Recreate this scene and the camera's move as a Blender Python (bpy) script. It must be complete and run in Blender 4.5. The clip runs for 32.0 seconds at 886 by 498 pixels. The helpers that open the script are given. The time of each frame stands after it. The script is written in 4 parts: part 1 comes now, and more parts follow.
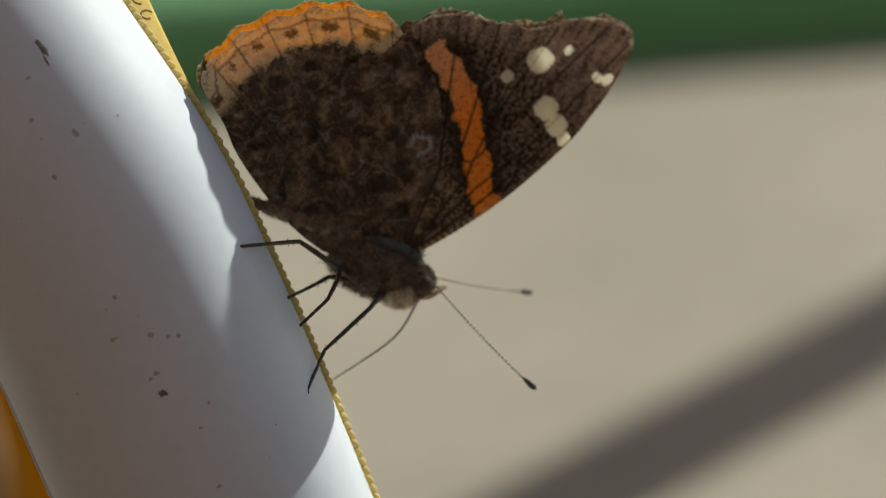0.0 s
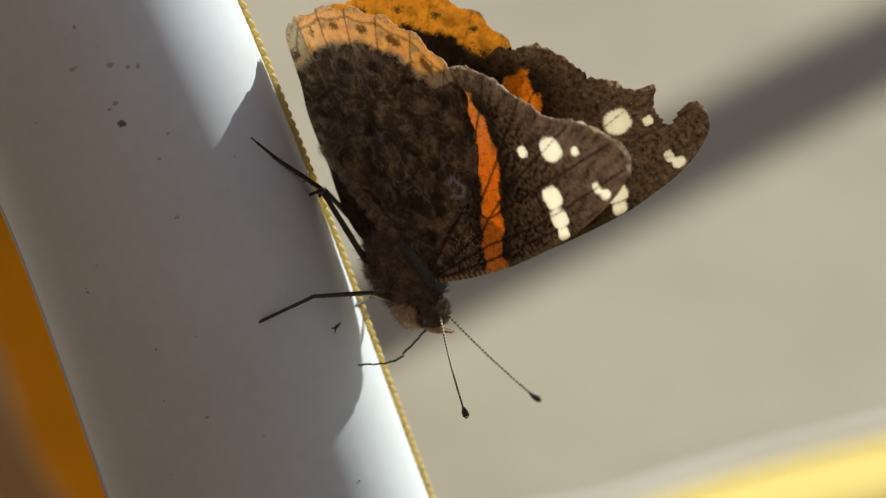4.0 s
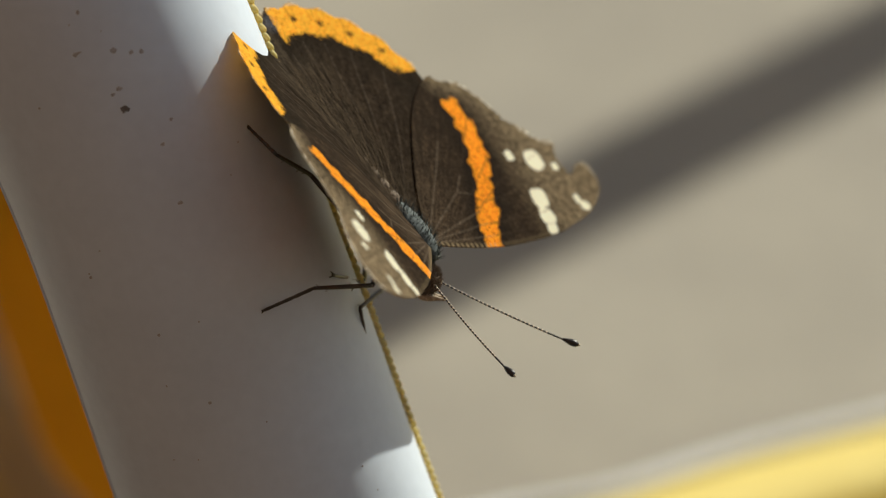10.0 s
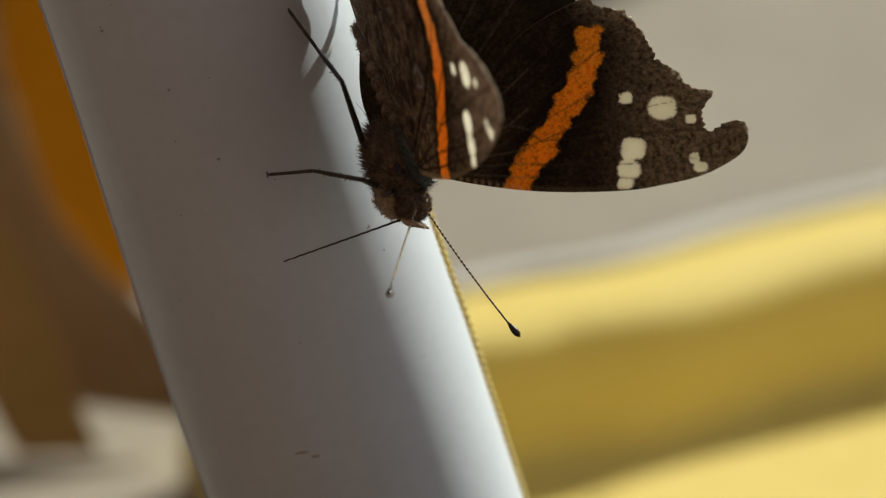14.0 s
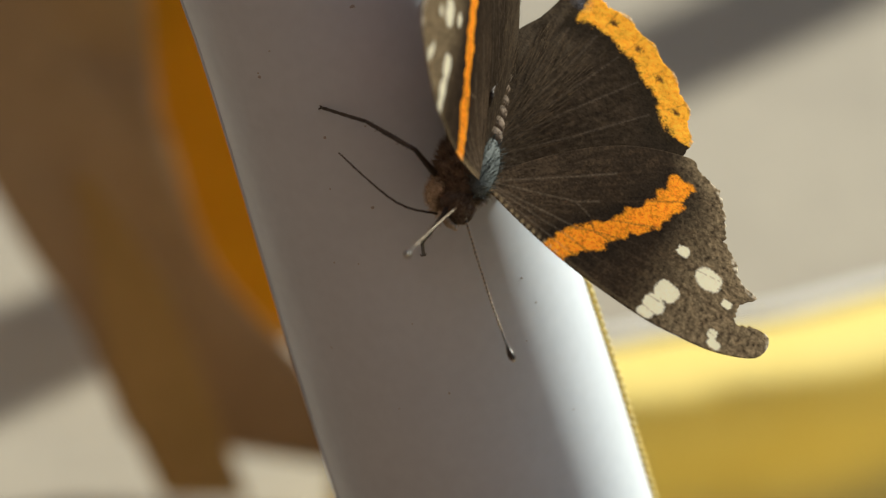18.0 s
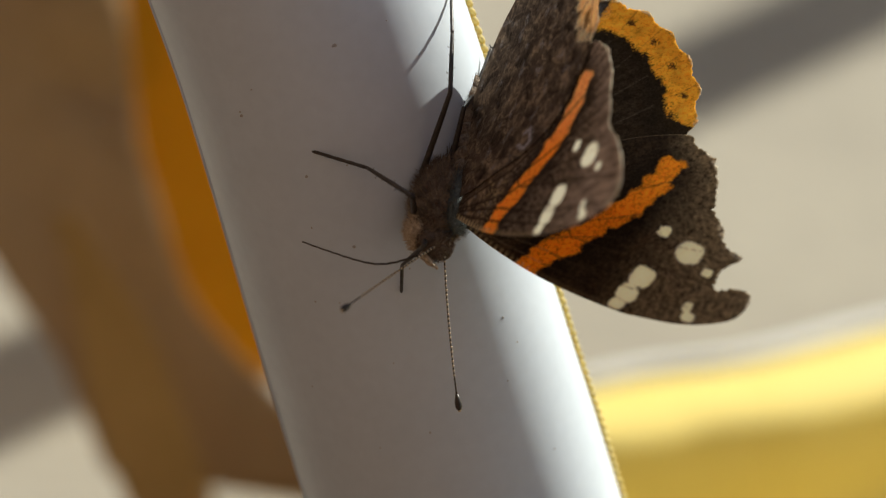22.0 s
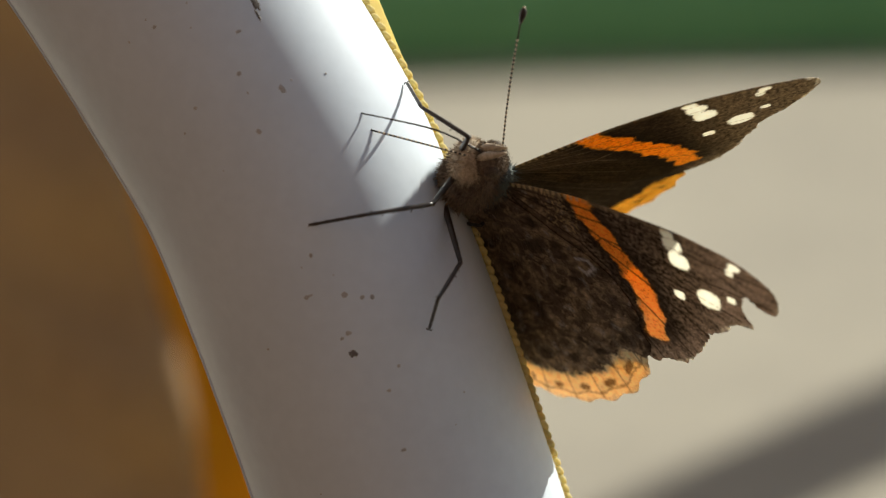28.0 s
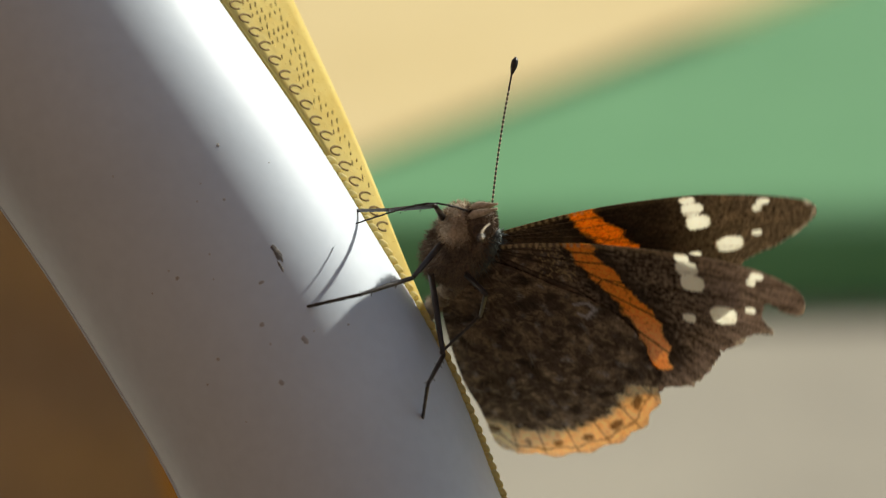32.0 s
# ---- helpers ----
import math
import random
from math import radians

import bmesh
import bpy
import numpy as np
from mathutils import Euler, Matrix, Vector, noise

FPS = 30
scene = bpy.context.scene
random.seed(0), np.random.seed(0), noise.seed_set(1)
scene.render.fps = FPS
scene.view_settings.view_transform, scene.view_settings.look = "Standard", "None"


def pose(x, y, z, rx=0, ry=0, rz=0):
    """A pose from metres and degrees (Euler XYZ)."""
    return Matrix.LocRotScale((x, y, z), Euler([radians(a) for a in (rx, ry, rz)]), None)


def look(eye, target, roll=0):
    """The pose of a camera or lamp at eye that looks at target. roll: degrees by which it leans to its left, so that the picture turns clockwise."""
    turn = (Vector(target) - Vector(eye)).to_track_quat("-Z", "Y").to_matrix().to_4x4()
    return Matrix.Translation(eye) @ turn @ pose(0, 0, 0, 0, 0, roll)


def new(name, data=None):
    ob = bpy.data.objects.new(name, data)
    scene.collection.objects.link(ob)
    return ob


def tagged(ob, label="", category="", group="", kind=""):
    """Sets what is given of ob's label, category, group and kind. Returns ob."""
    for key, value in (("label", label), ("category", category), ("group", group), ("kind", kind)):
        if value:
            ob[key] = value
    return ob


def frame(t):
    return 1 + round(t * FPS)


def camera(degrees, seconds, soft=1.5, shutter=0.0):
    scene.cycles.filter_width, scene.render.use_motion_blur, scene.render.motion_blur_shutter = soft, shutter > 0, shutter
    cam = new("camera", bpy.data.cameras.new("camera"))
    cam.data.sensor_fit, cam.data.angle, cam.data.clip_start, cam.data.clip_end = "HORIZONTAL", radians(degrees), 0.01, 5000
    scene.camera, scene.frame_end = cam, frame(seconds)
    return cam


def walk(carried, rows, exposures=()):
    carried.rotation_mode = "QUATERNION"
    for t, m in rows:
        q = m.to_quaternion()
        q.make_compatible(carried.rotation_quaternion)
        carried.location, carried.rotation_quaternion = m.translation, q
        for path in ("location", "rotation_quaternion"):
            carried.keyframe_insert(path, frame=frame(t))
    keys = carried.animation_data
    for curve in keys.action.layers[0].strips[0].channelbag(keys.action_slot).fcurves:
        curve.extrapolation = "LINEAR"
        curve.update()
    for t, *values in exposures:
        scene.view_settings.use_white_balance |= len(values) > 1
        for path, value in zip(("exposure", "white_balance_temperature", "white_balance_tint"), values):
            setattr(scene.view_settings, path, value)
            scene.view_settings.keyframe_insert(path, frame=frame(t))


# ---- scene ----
CAMROWS = (
    (0, 288, 696, -0.7),
    (0.5, 288, 683, -0.7),
    (1, 290, 699, -0.7),
    (1.5, 254, 611, -0.6),
    (2, 232, 516, -0.5),
    (2.5, 211, 426, -0.4),
    (3, 206, 378, -0.4),
    (3.5, 202, 256, -0.2),
    (5.5, 234, 188, 0),
    (6, 260, 178, 0),
    (6.5, 231, 185, 0),
    (7, 196, 185, 0),
    (7.5, 185, 190, 0),
    (8, 196, 201, 0),
    (8.5, 219, 205, 0),
    (9, 222, 193, 0),
    (9.5, 211, 190, 0),
    (10, 221, 193, 0),
    (10.5, 228, 204, 0),
    (11, 237, 191, 0),
    (11.5, 230, 188, 0.1),
    (12, 216, 167, 0.3),
    (12.5, 238, 38, 0.5),
    (13, 235, -130, 0.8),
    (13.5, 240, -185, 1),
    (14, 247, -243, 1.2),
    (14.5, 320, -215, 1.6),
    (15, 438, -212, 2),
    (15.5, 487, -206, 2.3),
    (17.5, 540, -168, 2.6),
    (18, 533, -159, 2.6),
    (18.5, 522, -142, 2.6),
    (19, 510, -130, 2.6),
    (19.5, 492, -100, 2.6),
    (20, 497, -88, 2.6),
    (20.5, 499, -88, 2.7),
    (21, 508, -86, 2.7),
    (21.5, 500, -88, 2.7),
    (22, 502, -90, 2.8),
    (22.5, 578, -81, 3),
    (23, 617, -105, 3.2),
    (23.5, 595, 7, 3),
    (24, 551, 83, 2.8),
    (24.5, 514, 169, 2.6),
    (25, 577, 168, 2.6),
    (25.5, 561, 319, 2.6),
    (27.5, 626, 554, 2.6),
    (28, 625, 626, 2.8),
    (28.5, 639, 755, 2.8),
    (29, 609, 831, 2.8),
    (29.5, 613, 973, 2.8),
    (30, 647, 1041, 2.8),
    (30.5, 648, 1033, 2.8),
    (31, 667, 1021, 2.8),
    (31.5, 661, 1051, 2.8),
    (32, 665, 1071, 2.8),
)
cam = camera(10.0, 32.0, soft=1.1, shutter=0.15)
EXPOSURES = ((0, 0.05), (1, 0.05), (2, 0.19), (3, 0.34), (6, 0.10), (9, 0.07), (12, 0.16), (13, 0.13), (14, -0.03), (15, 0.05), (18, 0.41), (21, 0.43), (22, 0.49), (23, 0.59), (24, 0.31), (25, 0.35), (28, 0.45), (29, 0.48), (30, 0.24), (32, 0.21))
# a long lens, close focus: what stands well behind the tube is out of focus
FOCUS = 0.498
FPX = 784 / math.tan(radians(5))
cam.data.dof.use_dof = True
cam.data.dof.focus_distance = 0.508
cam.data.dof.aperture_fstop = 20.0
EYE = Vector((0.0, 0.0, 0.375))
REF_TURN = Euler((radians(90 - 22), 0, 0)).to_matrix()
# REF: the space of the insect and the tube, in metres: x right, y up, z towards the lens
REF = Matrix.Translation(EYE + REF_TURN @ Vector((0, 0, -FOCUS))) @ REF_TURN.to_4x4()


def aim(x, y, roll):
    """The camera's turn that shows the centre of REF at that place of the picture."""
    d = Vector(((x - 784) / FPX, (441 - y) / FPX, -1)).normalized()
    d = Matrix.Rotation(radians(roll), 3, "Z") @ d
    p = -math.asin(d.y)
    w = math.asin(d.x / math.cos(p))
    a = Matrix.Rotation(p, 3, "X") @ Matrix.Rotation(w, 3, "Y") @ Matrix.Rotation(radians(roll), 3, "Z")
    return Matrix.Translation(EYE) @ (REF_TURN @ a).to_4x4()


walk(cam, [(t, aim(x, y, r)) for t, x, y, r in CAMROWS], [(t, e, 7050, 4) for t, e in EXPOSURES])

# ---- light ----
SUN = (REF_TURN @ Vector((0.60, 0.73, -0.32))).normalized()
world = bpy.data.worlds.new("world")
scene.world = world
world.use_nodes = True
wn = world.node_tree.nodes
sky = wn.new("ShaderNodeTexSky")
sky.sky_type, sky.sun_disc = "NISHITA", False
sky.sun_elevation, sky.sun_rotation = math.asin(SUN.z), math.atan2(SUN.x, SUN.y)
world.node_tree.links.new(sky.outputs[0], wn["Background"].inputs[0])
wn["Background"].inputs[1].default_value = 0.0705
sun = new("sun", bpy.data.lights.new("sun", "SUN"))
sun.data.energy, sun.data.angle, sun.data.color = 4.38, radians(0.55), (1.0, 0.985, 0.95)
sun.matrix_world = look(SUN * 10, (0, 0, 0))


# ---- places ----
def ref(u, v, z=0.0):
    """A place near the tube: u right, v down in eighteenths of a millimetre, z in mm towards the lens."""
    k = (FOCUS - z / 1000) / FPX
    return REF @ Vector((u * k, -v * k, z / 1000))


def far(u, v, depth):
    return EYE + REF_TURN @ (Vector((u / FPX, -v / FPX, -1)) * depth)


def ground_at(u, v, z=0.0):
    way = REF_TURN @ Vector((u / FPX, -v / FPX, -1))
    return EYE + way * ((z - EYE.z) / way.z)


# ---- materials ----
def material(name, base, rough=0.6, **kw):
    m = bpy.data.materials.new(name)
    m.use_nodes = True
    b = m.node_tree.nodes["Principled BSDF"]
    b.inputs["Base Color"].default_value = (*base, 1)
    b.inputs["Roughness"].default_value = rough
    for k, v in kw.items():
        b.inputs[k.replace("_", " ")].default_value = v
    return m


def add(m, kind, **kw):
    n = m.node_tree.nodes.new(kind)
    for k, v in kw.items():
        n.inputs[k.replace("_", " ")].default_value = v
    return n


def link(m, a, out, b, into):
    m.node_tree.links.new(a.outputs[out], b.inputs[into])


def mottled(name, dark, light, scale, rough=0.6, bump=0.2, fine=8.0, dist=0.0005, lo=0.35, hi=0.65, **kw):
    """Colour at two scales and a fine relief, in object space."""
    m = material(name, light, rough, **kw)
    b = m.node_tree.nodes["Principled BSDF"]
    co = add(m, "ShaderNodeTexCoord")
    n1 = add(m, "ShaderNodeTexNoise", Scale=scale, Detail=5.0, Roughness=0.6)
    n2 = add(m, "ShaderNodeTexNoise", Scale=scale * fine, Detail=3.0)
    link(m, co, "Object", n1, "Vector")
    link(m, co, "Object", n2, "Vector")
    mx = add(m, "ShaderNodeMix", Factor=0.35)
    mx.data_type = "FLOAT"
    link(m, n1, "Fac", mx, 2)
    link(m, n2, "Fac", mx, 3)
    r = add(m, "ShaderNodeValToRGB")
    r.color_ramp.elements[0].position, r.color_ramp.elements[0].color = lo, (*dark, 1)
    r.color_ramp.elements[1].position, r.color_ramp.elements[1].color = hi, (*light, 1)
    link(m, mx, 0, r, "Fac")
    link(m, r, "Color", b, "Base Color")
    bp = add(m, "ShaderNodeBump", Strength=bump, Distance=dist)
    link(m, n2, "Fac", bp, "Height")
    link(m, bp, "Normal", b, "Normal")
    return m


def see_through(m, amount, tint=None):
    """Lets part of the light pass through thin cloth or wing."""
    nodes = m.node_tree.nodes
    b, o = nodes["Principled BSDF"], nodes["Material Output"]
    t = add(m, "ShaderNodeBsdfTranslucent")
    mix = add(m, "ShaderNodeMixShader", Fac=amount)
    src = b.inputs["Base Color"].links
    if tint:
        t.inputs["Color"].default_value = (*tint, 1)
    elif src:
        m.node_tree.links.new(src[0].from_socket, t.inputs["Color"])
    else:
        t.inputs["Color"].default_value = b.inputs["Base Color"].default_value
    link(m, b, 0, mix, 1)
    link(m, t, 0, mix, 2)
    m.node_tree.links.new(mix.outputs[0], o.inputs["Surface"])
    return m


WHITE_VINYL = mottled("white_vinyl", (0.63, 0.705, 0.79), (0.69, 0.77, 0.86), 60, 0.46, 0.05, 12, 0.0002, Specular_IOR_Level=0.3)
GROUND = mottled("beige_concrete", (0.30, 0.272, 0.222), (0.40, 0.363, 0.29), 14, 0.9, 0.3, 14, 0.001)
YELLOW_CLOTH = see_through(mottled("yellow_cloth", (0.88, 0.71, 0.22), (0.94, 0.81, 0.33), 90, 0.8, 0.3, 10, 0.0003), 0.4)
EDGE_CLOTH = see_through(mottled("olive_yellow_cloth", (0.87, 0.71, 0.24), (0.93, 0.81, 0.34), 90, 0.85, 0.3, 10, 0.0003), 0.5)
PALE_THREAD = see_through(mottled("pale_yellow_thread", (0.88, 0.75, 0.30), (0.96, 0.90, 0.60), 500, 0.7, 0.3, 4, 0.0002), 0.55)
YELLOW_FOAM = mottled("yellow_foam", (0.82, 0.64, 0.17), (0.88, 0.71, 0.22), 18, 0.75, 0.1, 9, 0.0004)
PALE_FOAM = mottled("pale_yellow_foam", (0.66, 0.51, 0.24), (0.72, 0.57, 0.29), 18, 0.75, 0.1, 9, 0.0004)
GREEN_FOAM = mottled("green_foam", (0.095, 0.275, 0.113), (0.122, 0.32, 0.14), 14, 0.7, 0.1, 9, 0.0004)
ORANGE_CLOTH = see_through(mottled("orange_cloth", (0.60, 0.29, 0.006), (0.68, 0.35, 0.01), 60, 0.85, 0.3, 9, 0.0004), 0.35)
BROWN_CLOTH = mottled("tan_cloth", (0.275, 0.165, 0.078), (0.36, 0.222, 0.11), 30, 0.9, 0.4, 9, 0.0006)
SHADED_STRIPE = see_through(mottled("shaded_stripe_brown", (0.33, 0.192, 0.058), (0.45, 0.268, 0.092), 40, 0.9, 0.3, 9, 0.0006), 0.3)
RAIL_AND_RIM_WHITE = material("rail_and_rim_white", (0.75, 0.75, 0.73), 0.4)
DIRT = mottled("dark_dirt", (0.09, 0.08, 0.07), (0.24, 0.22, 0.20), 3000, 0.9)
FAINT_DIRT = mottled("faint_dirt", (0.36, 0.34, 0.32), (0.52, 0.51, 0.50), 3000, 0.9)


# ---- building ----
def mesh_of(bm, name, mat, smooth=True):
    me = bpy.data.meshes.new(name)
    bm.to_mesh(me)
    bm.free()
    me.materials.append(mat)
    if smooth:
        for p in me.polygons:
            p.use_smooth = True
    return me


def part(name, bm, mat, parent=None, label="", smooth=True):
    ob = new(name, mesh_of(bm, name, mat, smooth))
    if parent:
        ob.parent = parent
    if label:
        tagged(ob, label)
    return ob


def spline(points, n):
    """n + 1 places evenly spread along a smooth line through the points."""
    p = [Vector(q) for q in points]
    p = [p[0] * 2 - p[1]] + p + [p[-1] * 2 - p[-2]]
    fine = []
    for i in range(1, len(p) - 2):
        for k in range(40):
            t = k / 40
            a, b, c, d = p[i - 1:i + 3]
            fine.append(0.5 * (2 * b + (c - a) * t + (2 * a - 5 * b + 4 * c - d) * t * t + (3 * b - a - 3 * c + d) * t ** 3))
    fine.append(p[-2])
    s = [0.0]
    for a, b in zip(fine, fine[1:]):
        s.append(s[-1] + (b - a).length)
    xs = np.linspace(0, s[-1], n + 1)
    cols = [np.interp(xs, s, [f[k] for f in fine]) for k in range(len(fine[0]))]
    return [Vector(q) for q in zip(*cols)]


def sweep(bm, path, radius, sides=12, cap=True, front=None, squash=1.0):
    """A round bar along a path; radius is a number or a function of 0..1."""
    rings = []
    front = front or Vector((0.3, 0.4, 0.87))
    for i, p in enumerate(path):
        d = (path[min(i + 1, len(path) - 1)] - path[max(i - 1, 0)]).normalized()
        side = d.cross(front).normalized()
        face = side.cross(d)
        r = radius(i / (len(path) - 1)) if callable(radius) else radius
        rings.append([bm.verts.new(p + (side * math.cos(a) + face * math.sin(a) * squash) * r) for a in (2 * math.pi * k / sides for k in range(sides))])
    for a, b in zip(rings, rings[1:]):
        for k in range(sides):
            bm.faces.new((a[k], a[(k + 1) % sides], b[(k + 1) % sides], b[k]))
    if cap:
        bm.faces.new(rings[0][::-1])
        bm.faces.new(rings[-1])
    bmesh.ops.recalc_face_normals(bm, faces=bm.faces)
    return bm


def blob(bm, centre, size, seed=0, rough=0.0, seg=14, turn=None):
    m = Matrix.Translation(centre) @ (turn or Matrix.Identity(4)) @ Matrix.Diagonal((*size, 1))
    vs = bmesh.ops.create_uvsphere(bm, u_segments=seg, v_segments=max(6, seg * 2 // 3), radius=1, matrix=m)["verts"]
    if rough:
        for v in vs:
            d = v.co - Vector(centre)
            v.co = Vector(centre) + d * (1 + rough * noise.noise(v.co * 2500 + Vector((seed, 0, 0))))
    return bm


def pieces(name, poses, size, mat):
    """Many small ellipsoids joined into one mesh; poses as matrices with their own scale."""
    bm = blob(bmesh.new(), (0, 0, 0), size, 0, 0, 7)
    bm.verts.index_update()
    vs = np.array([v.co[:] for v in bm.verts])
    fs = [tuple(v.index for v in f.verts) for f in bm.faces]
    bm.free()
    verts, faces = [], []
    for n_piece, m in enumerate(poses):
        mm = np.array(m)
        verts.append(vs @ mm[:3, :3].T + mm[:3, 3])
        faces += [tuple(i + n_piece * len(vs) for i in f) for f in fs]
    me = bpy.data.meshes.new(name)
    me.from_pydata(np.concatenate(verts).tolist(), [], faces)
    me.materials.append(mat)
    me.polygons.foreach_set("use_smooth", [True] * len(me.polygons))
    return new(name, me)


def sheet(bm, grid):
    """Faces over rows of places."""
    rows = [[bm.verts.new(p) for p in row] for row in grid]
    for a, b in zip(rows, rows[1:]):
        for k in range(len(a) - 1):
            bm.faces.new((a[k], a[k + 1], b[k + 1], b[k]))
    return bm


def thicken(bm, t):
    bmesh.ops.recalc_face_normals(bm, faces=bm.faces)
    bmesh.ops.solidify(bm, geom=bm.faces[:], thickness=t)
    return bm


def thing(name, label, category, place=(0, 0, 0), group=""):
    ob = new(name)
    ob.empty_display_size = 0.01
    ob.location = place
    return tagged(ob, label, category, group)


# ---- ground ----
bm = bmesh.new()
n = 60
xs = [math.copysign(abs(k / n) ** 3 * 400 + abs(k / n) * 0.6, k) for k in range(-n, n + 1)]
sheet(bm, [[Vector((x, y + 1.0, 0.0006 * noise.noise(Vector((x * 6, y * 6, 0))) if abs(x) + abs(y) < 4 else 0)) for x in xs] for y in xs])
ground = tagged(part("ground", bm, GROUND), "pale beige concrete ground with soft shadow bands", "ground", kind="structure")

# plain unseen walls added beside and behind the lens; they darken and brown shade
SHADE_SCREEN = mottled("brown_shade_screen", (0.150, 0.094, 0.066), (0.225, 0.143, 0.102), 3, 0.85, 0.3, 12, 0.002)
for word, x0, x1, y0, y1, top in (("screen_behind", -1.3, 2.6, -1.3, -1.2, 2.1), ("screen_side", -1.4, -1.3, -1.3, 2.6, 3.0)):
    bm = bmesh.new()
    bmesh.ops.create_cube(bm, size=1, matrix=Matrix.Translation(((x0 + x1) / 2, (y0 + y1) / 2, top / 2)) @ Matrix.Diagonal((x1 - x0, y1 - y0, top, 1)))
    tagged(part(word, bm, SHADE_SCREEN, None, "", False), "plain unseen brown wall, added to darken and tint the shade", "wall", kind="structure")

# unseen dark sheet near the lens, added to cut light bounced off the ground
bm = bmesh.new()
sheet(bm, [[Vector((x, y, 0.003 + 0.0015 * noise.noise(Vector((x * 9, y * 9, 2))))) for x in np.linspace(-1.3, 1.6, 40)] for y in np.linspace(-1.2, 0.56, 30)])
BOUNCE_DAMPER = mottled("bounce_damper", (0.03, 0.022, 0.016), (0.06, 0.045, 0.03), 20, 0.95, 0.6, 8, 0.004)
tagged(part("soil", bm, BOUNCE_DAMPER), "unseen dark sheet on the near side, added to cut ground bounce", "soil", kind="structure")

# ---- tube frame ----
AXIS = ((426 + 240, 1117 + 660), (426, 1117), (271, 700), (141, 335), (70, 146), (10, 0), (-37, -110), (-135, -320), (-271, -530), (-369, -671), (-436, -761), (-548, -906), (-664, -1061))


def lean(v):
    """Depth of the tube's middle: its lower part leans away from the lens."""
    s = min(1.0, max(0.0, (v + 500) / 1200))
    return -15 - (0.5 * s * s * 1200 + max(0.0, v - 700)) * 0.45 / 18


tail_low = [ref(426 + 0.36 * (v - 1117), v, lean(v)) for v in (3900, 3400, 2800, 2200)]
loop_top = [ref(u, v, -15 - z) for u, v, z in ((-960, -1400, 0), (-1400, -1740, 6), (-2000, -1960, 20), (-2700, -1900, 50), (-3300, -1500, 90), (-3700, -700, 130), (-3900, 600, 160), (-4000, 2000, 190), (-4050, 3350, 210))]
TUBE = spline(tail_low + [ref(u, v, lean(v)) for u, v in AXIS] + loop_top, 420)
R_TUBE = 0.0152
TOWARDS = (EYE - REF.translation).normalized()


def tube_frame(i):
    """At step i of the tube: its middle, the way along, the side to the right of the lens and the side to the lens."""
    d = (TUBE[min(i + 1, 420)] - TUBE[max(i - 1, 0)]).normalized()
    side = d.cross(TOWARDS).normalized()
    return TUBE[i], d, side, side.cross(d).normalized()


chair = thing("chair_frame", "round white vinyl-covered tube frame with yellow woven edging", "chair frame", TUBE[0])
chair_inv = Matrix.Translation(-TUBE[0])


def on_chair(name, bm, mat, label="", smooth=True):
    bm.transform(chair_inv)
    return part(name, bm, mat, chair, label, smooth)


LENS_DOWN = [-(REF.inverted() @ p).y / FOCUS * FPX for p in TUBE]


def girth(i):
    """The tube's radius, a little stouter in its lower part."""
    return R_TUBE * (1 + 0.055 * min(1.0, max(0.0, (LENS_DOWN[i] - 150) / 800)))


bm = sweep(bmesh.new(), TUBE, lambda t: girth(round(t * 420)), 56, True, TOWARDS)
on_chair("tube", bm, WHITE_VINYL, "smooth white vinyl tube with specks of dirt")
TOP = next(i for i, v in enumerate(LENS_DOWN) if v < -1500)

# raised seam along the shaded side
for off, r in ((171, 0.00014),):
    bm = bmesh.new()
    path = []
    for i in range(0, TOP):
        p, d, s, f = tube_frame(i)
        a = radians(off)
        path.append(p + (s * math.cos(a) + f * math.sin(a)) * (girth(i) + 0.00005))
    sweep(bm, path, r, 6, True, TOWARDS)
    on_chair("seam", bm, WHITE_VINYL)

# woven yellow edging on the sunny side, wider towards the top
def edging_at(i, q):
    """A place on the edging at step i: q from 0 at the tube to 1 at its free edge; and the way out of its face."""
    p, d, s, f = tube_frame(i)
    wide = 0.00025 + 0.0112 * min(1.0, max(0.0, (-380 - LENS_DOWN[i]) / 700)) ** 1.1
    a = radians(2)
    place = p + (s * math.cos(a) + f * math.sin(a)) * girth(i) + (s - f * 1.1) * (wide * q * 0.8)
    return place, (s * 1.1 + f).normalized(), d, wide


bm = bmesh.new()
sheet(bm, [[edging_at(i, k / 8)[0] for k in range(9)] for i in range(0, TOP)])
thicken(bm, 0.0004)
on_chair("edging", bm, EDGE_CLOTH, "yellow woven edging strip")
# the weave: rows of slanted threads over the strip
threads = []
SPAN = [i for i in range(TOP) if -1450 < LENS_DOWN[i] < 1350]
rnd = random.Random(8)
for n_step, i in enumerate(np.arange(SPAN[0], SPAN[-1], 0.42)):
    lo = int(i)
    a, nrm, d, wide = edging_at(lo, 0)
    rows_here = int(wide / 0.00085)
    for k in range(1, rows_here + 1):
        q = (k + 0.5 * (n_step % 2)) / (rows_here + 1)
        p0, p1 = edging_at(lo, q)[0], edging_at(min(lo + 1, TOP - 1), q)[0]
        c = p0.lerp(p1, i - lo) + nrm * 0.00025
        across = nrm.cross(d)
        t = (d * 0.75 + across * (0.55 if k % 2 else -0.55)).normalized()
        threads.append(chair_inv @ Matrix.Translation(c) @ Matrix((t, nrm.cross(t), nrm)).transposed().to_4x4() @ Matrix.Diagonal((rnd.uniform(0.85, 1.15), 1, 1, 1)))
weave = pieces("weave", threads, (0.00046, 0.00019, 0.00017), YELLOW_CLOTH)
weave.parent = chair
tagged(weave, kind="stuff")
